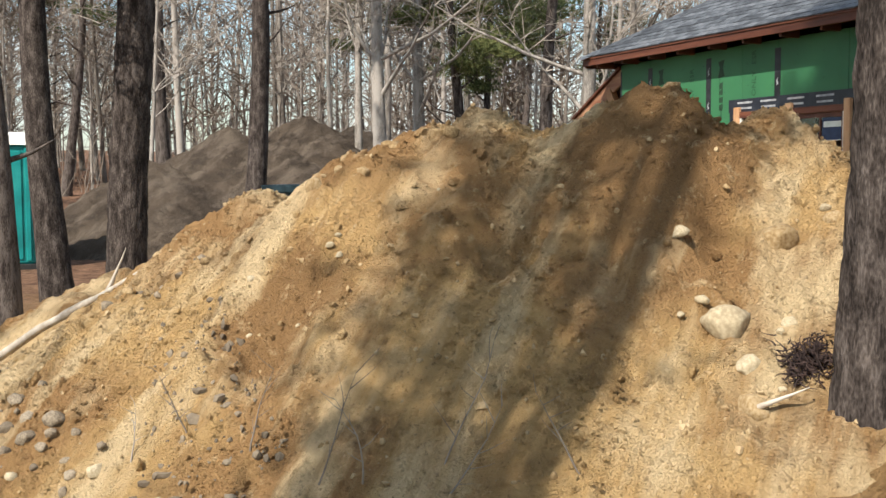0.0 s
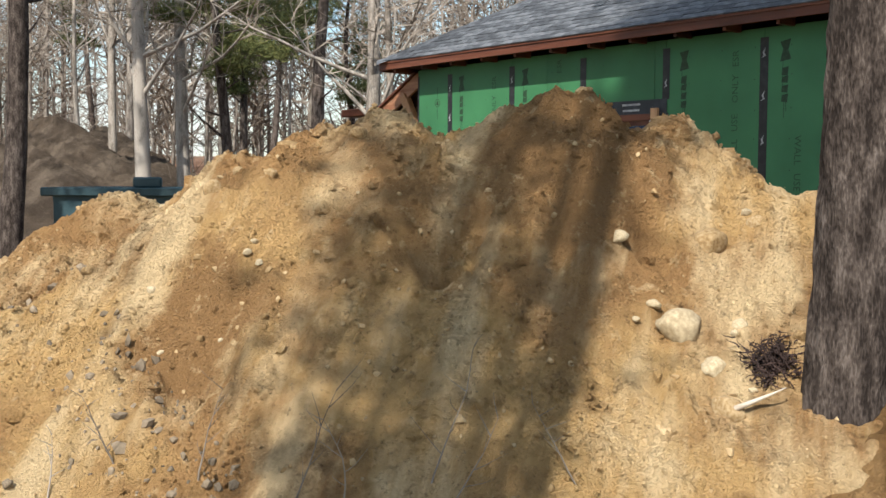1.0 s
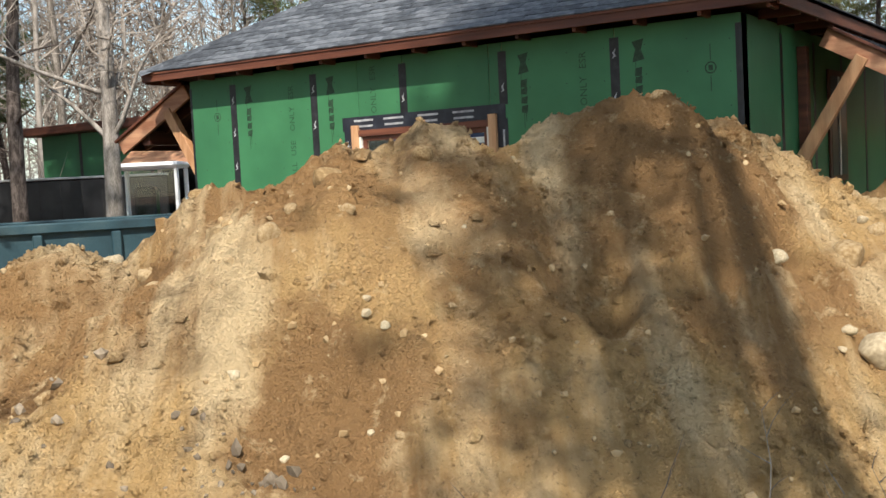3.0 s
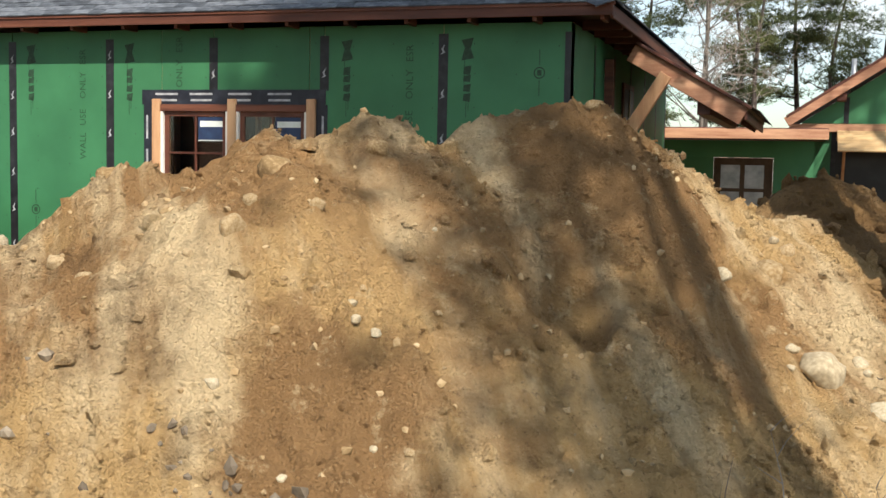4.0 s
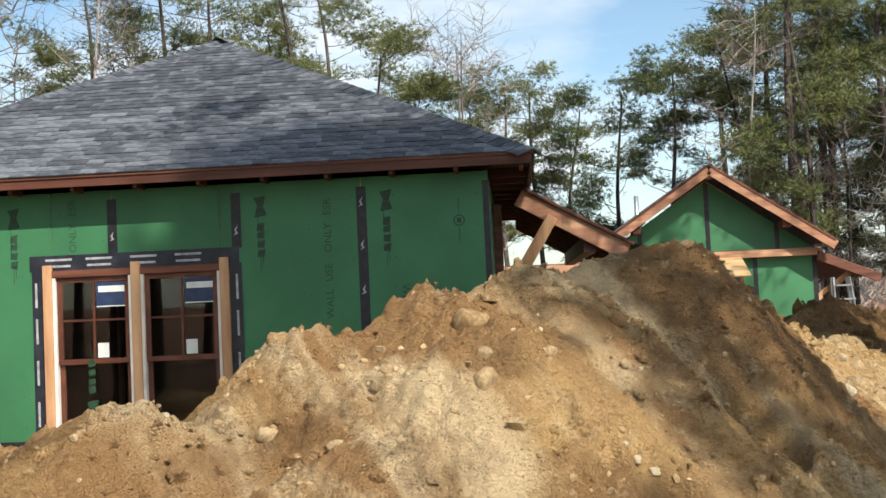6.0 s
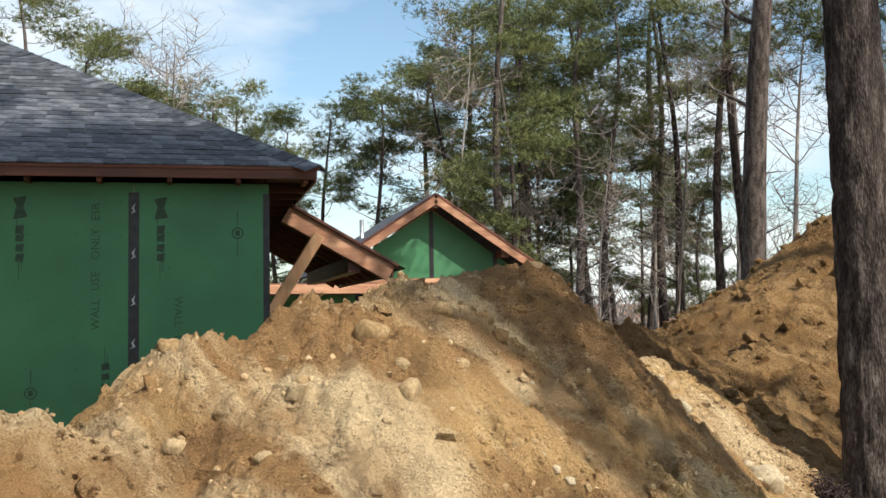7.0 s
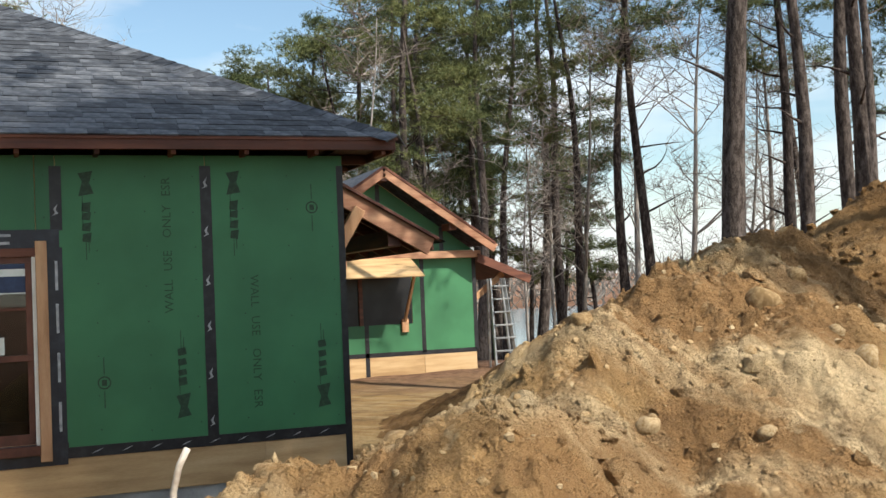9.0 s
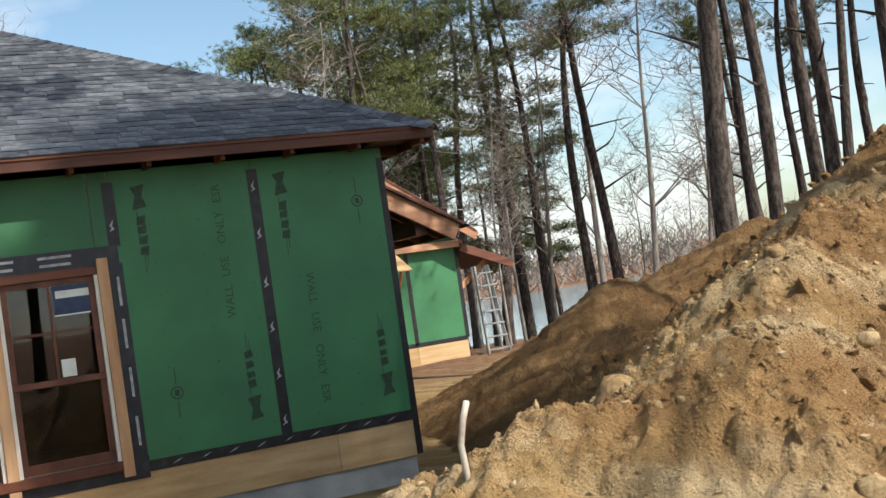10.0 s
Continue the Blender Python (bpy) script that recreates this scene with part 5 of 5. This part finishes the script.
litter("clods", 2600, (1.2, 8.0, -5.0, 1.5), 0.015, 0.07, GRID2, M_SAND2, "crumbled brown clods on the rear mound", 7, 3.0)
litter("gravel", 900, (-0.6, 3.0, -8.6, -7.0), 0.008, 0.032, GRID, M_STONE, "small grey gravel at the mound's foot", 8, 3.0, 0.5)

# root clump beside the trunk, dead twigs, fallen branch
roots = Tubes()
for k in range(420):
    c = Vector((2.60 + rnd.gauss(0, 0.05), -5.14 + rnd.gauss(0, 0.05), 0))
    c.z = surface_z(c.x, c.y) + rnd.uniform(-0.02, 0.07)
    limb(roots, rnd, c, Vector((rnd.gauss(0, 1), rnd.gauss(0, 1), rnd.gauss(0, 0.6))).normalized(), rnd.uniform(0.03, 0.09), 0.005, 0.7, 4, 3)
tagged(part("root_clump", roots.mesh("root_clump"), M_ROOT), "tangled dark brown root clump beside the trunk", "roots")
stick = Tubes()
limb(stick, rnd, Vector((2.62, -5.40, surface_z(2.62, -5.40) + 0.02)), Vector((0.5, 0.3, 0.25)).normalized(), 0.22, 0.014, 0.1, 4, 6)
tagged(part("broken_stick", stick.mesh("broken_stick"), M_PALEWOOD), "broken pale stick near the trunk's base", "stick")
for x, y, h, s in ((1.73, -6.96, 0.55, 1), (1.88, -6.81, 0.45, 2), (2.08, -6.55, 0.62, 3), (1.35, -7.15, 0.4, 4), (2.45, -6.1, 0.4, 5), (1.0, -7.35, 0.35, 6), (0.9, -7.6, 0.3, 7), (2.2, -6.62, 0.5, 8)):
    t = Tubes()
    r2 = random.Random(s)
    b = limb(t, r2, Vector((x, y, surface_z(x, y) - 0.03)), Vector((r2.gauss(0, 0.25), r2.gauss(0, 0.25), 1)).normalized(), h, 0.005, 0.18, 7, 5)
    for q in b[2:]:
        limb(t, r2, q, Vector((r2.gauss(0, 0.8), r2.gauss(0, 0.8), 0.8)).normalized(), h * r2.uniform(0.15, 0.35), 0.0025, 0.2, 3, 3)
    tagged(part("twig", t.mesh("twig"), M_TWIG), "thin bare sapling twig at the mound's foot", "twig", "twigs")
t = Tubes()
pts = [Vector(p) for p in ((-3.3, -8.1, 0.14), (-2.55, -7.76, 0.50), (-2.14, -7.57, 0.66), (-1.71, -7.38, 0.83), (-1.36, -7.2, 1.0))]
t.tube(pts, [0.035, 0.032, 0.027, 0.02, 0.01], 8)
limb(t, rnd, pts[3], Vector((0.4, 0.3, 0.9)).normalized(), 0.35, 0.018, 0.2, 4, 5)
limb(t, rnd, pts[1], Vector((0.6, 0.5, 0.3)).normalized(), 0.9, 0.025, 0.2, 5, 5)
limb(t, rnd, pts[0], Vector((0.2, -0.6, 0.1)).normalized(), 0.9, 0.025, 0.2, 5, 5)
tagged(part("fallen_branch", t.mesh("fallen_branch"), M_PALEWOOD), "bleached fallen branch lying at the mound's foot", "branch")
t = Tubes()
pts = [Vector(p) for p in ((-5.30, -5.02, 0.05), (-5.25, -4.98, 0.95), (-5.22, -4.96, 1.08), (-5.10, -4.86, 1.10), (-5.02, -4.80, 1.22))]
t.tube(pts, [0.014, 0.012, 0.011, 0.010, 0.006], 6)
tagged(part("bent_stick", t.mesh("bent_stick"), M_PALEWOOD), "crooked pale stick standing out of the sand", "stick")
# grey pipe stub and stake by the house corner
t = Tubes()
pts = [Vector((-2.30, -6.10, surface_z(-2.30, -6.10) - 0.05)), Vector((-2.31, -6.10, surface_z(-2.30, -6.10) + 0.12)), Vector((-2.29, -6.10, surface_z(-2.30, -6.10) + 0.20)), Vector((-2.26, -6.08, surface_z(-2.30, -6.10) + 0.25))]
t.tube(pts, [0.011] * 4, 8)
tagged(part("pipe_stub", t.mesh("pipe_stub"), M_PALEWOOD), "thin grey pipe stub bent out of the sand", "pipe")

# ---- machines and containers by the wood ----


def dumpster():
    d = thing("dumpster", "long dark teal steel roll-off dumpster beside the house", "dumpster")
    L, W, H = 4.3, 1.8, 1.38
    body = part("side_wall", prism([(0.0, H), (L, H), (L, 0.25), (L - 0.1, 0.1), (1.0, 0.1), (0.15, H * 0.45)], 0.06, "y", 0.0), M_DUMP, d)
    part("side_wall", prism([(0.0, H), (L, H), (L, 0.25), (L - 0.1, 0.1), (1.0, 0.1), (0.15, H * 0.45)], 0.06, "y", W - 0.06), M_DUMP, d)
    part("end_wall", box((L - 0.06, 0.06, 0.1), (L, W - 0.06, H), 0.01), M_DUMP, d)
    part("end_wall", box((0.0, 0.06, H * 0.45), (0.06, W - 0.06, H), 0.01), M_DUMP, d)
    part("floor", box((0.3, 0.06, 0.1), (L - 0.06, W - 0.06, 0.16), 0), M_DUMP, d)
    part("top_rail", box((-0.12, -0.07, H - 0.04), (L + 0.05, 0.08, H + 0.07), 0.015), M_DUMP, d)
    part("top_rail", box((-0.12, W - 0.08, H - 0.04), (L + 0.05, W + 0.07, H + 0.07), 0.015), M_DUMP, d)
    part("end_rail", box((L - 0.08, 0.08, H - 0.04), (L + 0.05, W - 0.08, H + 0.07), 0.015), M_DUMP, d)
    part("end_rail", box((-0.12, 0.08, H - 0.04), (0.06, W - 0.08, H + 0.07), 0.015), M_DUMP, d)
    for x in (2.6, 3.4, 4.19):
        part("side_rib", box((x, -0.09, 0.15), (x + 0.1, 0.0, H - 0.05), 0.012), M_DUMP, d)
    part("side_rail", box((2.6, -0.075, 0.55), (4.28, -0.001, 0.67), 0.012), M_DUMP, d)
    part("lug", box((1.0, -0.02, H + 0.07), (1.35, 0.08, H + 0.2), 0.02), M_DUMP, d)
    part("skid", box((0.9, 0.3, 0.0), (L - 0.2, 0.45, 0.1), 0.01), M_STEEL, d)
    part("skid", box((0.9, W - 0.45, 0.0), (L - 0.2, W - 0.3, 0.1), 0.01), M_STEEL, d)
    return d


d = dumpster()
R, Lp = Vector((-5.9, -0.95, 0)), Vector((-8.4, -4.39, 0))
ang = math.degrees(math.atan2(R.y - Lp.y, R.x - Lp.x))
u = (R - Lp).normalized()
base = R - u * 4.3
d.matrix_world = pose(base.x, base.y, 0.05, 0, 0, ang)


def box_trailer():
    t = thing("box_trailer", "black enclosed cargo trailer with a pale roof edge", "trailer")
    part("body", box((0, 0, 0.5), (4.2, 2.0, 2.35), 0.03), M_BLACK, t)
    part("roof_edge", box((-0.02, -0.02, 2.35), (4.22, 2.02, 2.40), 0.01), M_STEEL, t, "pale metal roof edge")
    part("corner_trim", box((-0.015, -0.015, 0.5), (0.06, 0.0, 2.34), 0.004), M_BLACK, t)
    for x in np.arange(0.4, 4.1, 0.41):
        part("rivet_row", box((x, -0.008, 0.55), (x + 0.02, 0.0, 2.3), 0.002), M_RUBBER, t)
    for x in (1.6, 2.5):
        bm = bmesh.new()
        bmesh.ops.create_cone(bm, cap_ends=True, segments=20, radius1=0.33, radius2=0.33, depth=0.2, matrix=pose(x, 0.05, 0.33, 90))
        part("wheel", bm, M_RUBBER, t)
    return t


tr = box_trailer()
tr.matrix_world = pose(-17.05, 3.5, ground_at(-17, 3) - 0.32, 0, 0, 52)


def digger():
    e = thing("excavator", "white mini excavator with glazed cab and raised boom", "excavator")
    for y in (0.0, 1.2):
        bm = prism([(-0.1, 0.1), (0.1, 0.0), (1.7, 0.0), (1.9, 0.12), (1.9, 0.4), (1.7, 0.5), (0.1, 0.5), (-0.1, 0.4)], 0.35, "y", y)
        part("track", bm, M_RUBBER, e)
    part("deck", box((0.0, 0.05, 0.55), (1.8, 1.5, 1.05), 0.06), M_VAN, e)
    cab = part("cab_floor", box((0.5, 0.15, 1.05), (1.7, 1.15, 1.25), 0.03), M_VAN, e)
    part("cab_roof", box((0.46, 0.1, 2.22), (1.74, 1.2, 2.34), 0.05), M_VAN, cab)
    for x in (0.5, 1.62):
        for y in (0.15, 1.07):
            part("cab_pillar", box((x, y, 1.25), (x + 0.08, y + 0.08, 2.22), 0.02), M_VAN, cab)
    part("cab_glass", box((0.58, 0.17, 1.26), (1.62, 0.19, 2.2), 0), M_GLASS, cab)
    part("seat", box((0.8, 0.45, 1.25), (1.2, 0.85, 1.9), 0.06), M_BLACK, cab)
    boom = part("boom", beam((1.7, 0.9, 1.0), (2.5, 0.9, 2.35), 0.18, 0.26, 0.03), M_VAN, e)
    part("stick_arm", beam((2.45, 0.9, 2.35), (3.0, 0.9, 1.2), 0.14, 0.2, 0.02), M_VAN, boom)
    part("hydraulic_ram", beam((1.95, 0.9, 1.0), (2.55, 0.9, 1.9), 0.07, 0.07, 0.01), M_STEEL, boom)
    part("bucket", prism([(2.8, 1.2), (3.2, 1.2), (3.25, 0.8), (2.95, 0.65), (2.7, 0.9)], 0.5, "y", 0.65), M_STEEL, boom)
    return e


dg = digger()
dg.matrix_world = pose(-13.25, 3.58, ground_at(-13, 4) - 0.05, 0, 0, 35)


def toilet_cabin():
    c = thing("portable_toilet", "teal plastic portable toilet cabin with a white roof", "portable toilet")
    part("cabin", box((-0.55, -0.55, 0.1), (0.55, 0.55, 2.05), 0.03), M_TEAL, c)
    part("roof", prism([(-0.6, 2.05), (0.6, 2.05), (0.52, 2.2), (0.2, 2.27), (-0.2, 2.27), (-0.52, 2.2)], 1.2, "y", -0.6), M_WHITE, c)
    part("door", box((0.55, -0.36, 0.18), (0.575, 0.36, 1.95), 0.008), M_TEAL, c)
    for y in (-0.45, 0.45):
        part("corner_rib", box((0.552, y - 0.04, 0.15), (0.59, y + 0.04, 2.0), 0.01), M_TEAL, c)
    part("skid", box((-0.6, -0.6, 0.0), (0.6, 0.6, 0.1), 0.01), M_RUBBER, c)
    return c


tc = toilet_cabin()
tc.matrix_world = pose(-13.9, -7.6, ground_at(-13.9, -8.0) - 0.02, 0, 0, -5)

# step ladder beside the wing
lad = thing("step_ladder", "aluminium step ladder leaning at the wing's corner", "ladder")
for s in (0.0, 0.42):
    part("rail", beam((6.45 + s * 0.1, 11.6 + s, -0.05), (6.45, 11.75 + s * 0.3, 2.0), 0.04, 0.07), M_STEEL, lad)
    part("rail", beam((6.95 + s * 0.1, 11.6 + s, -0.05), (6.75, 11.75 + s * 0.3, 2.0), 0.04, 0.07), M_STEEL, lad)
for k in range(7):
    z = 0.2 + 0.27 * k
    part("rung", box((6.46, 11.58, z), (6.97 - 0.03 * k, 11.68, z + 0.035), 0.005), M_STEEL, lad)
# vent pipe on the wing roof
vp = Tubes()
vp.tube([(2.9, 13.5, 3.2), (2.9, 13.5, 3.95)], [0.05, 0.05], 12)
tagged(part("vent_pipe", vp.mesh("vent_pipe"), M_STEEL), "grey metal vent pipe on the wing roof", "vent pipe")
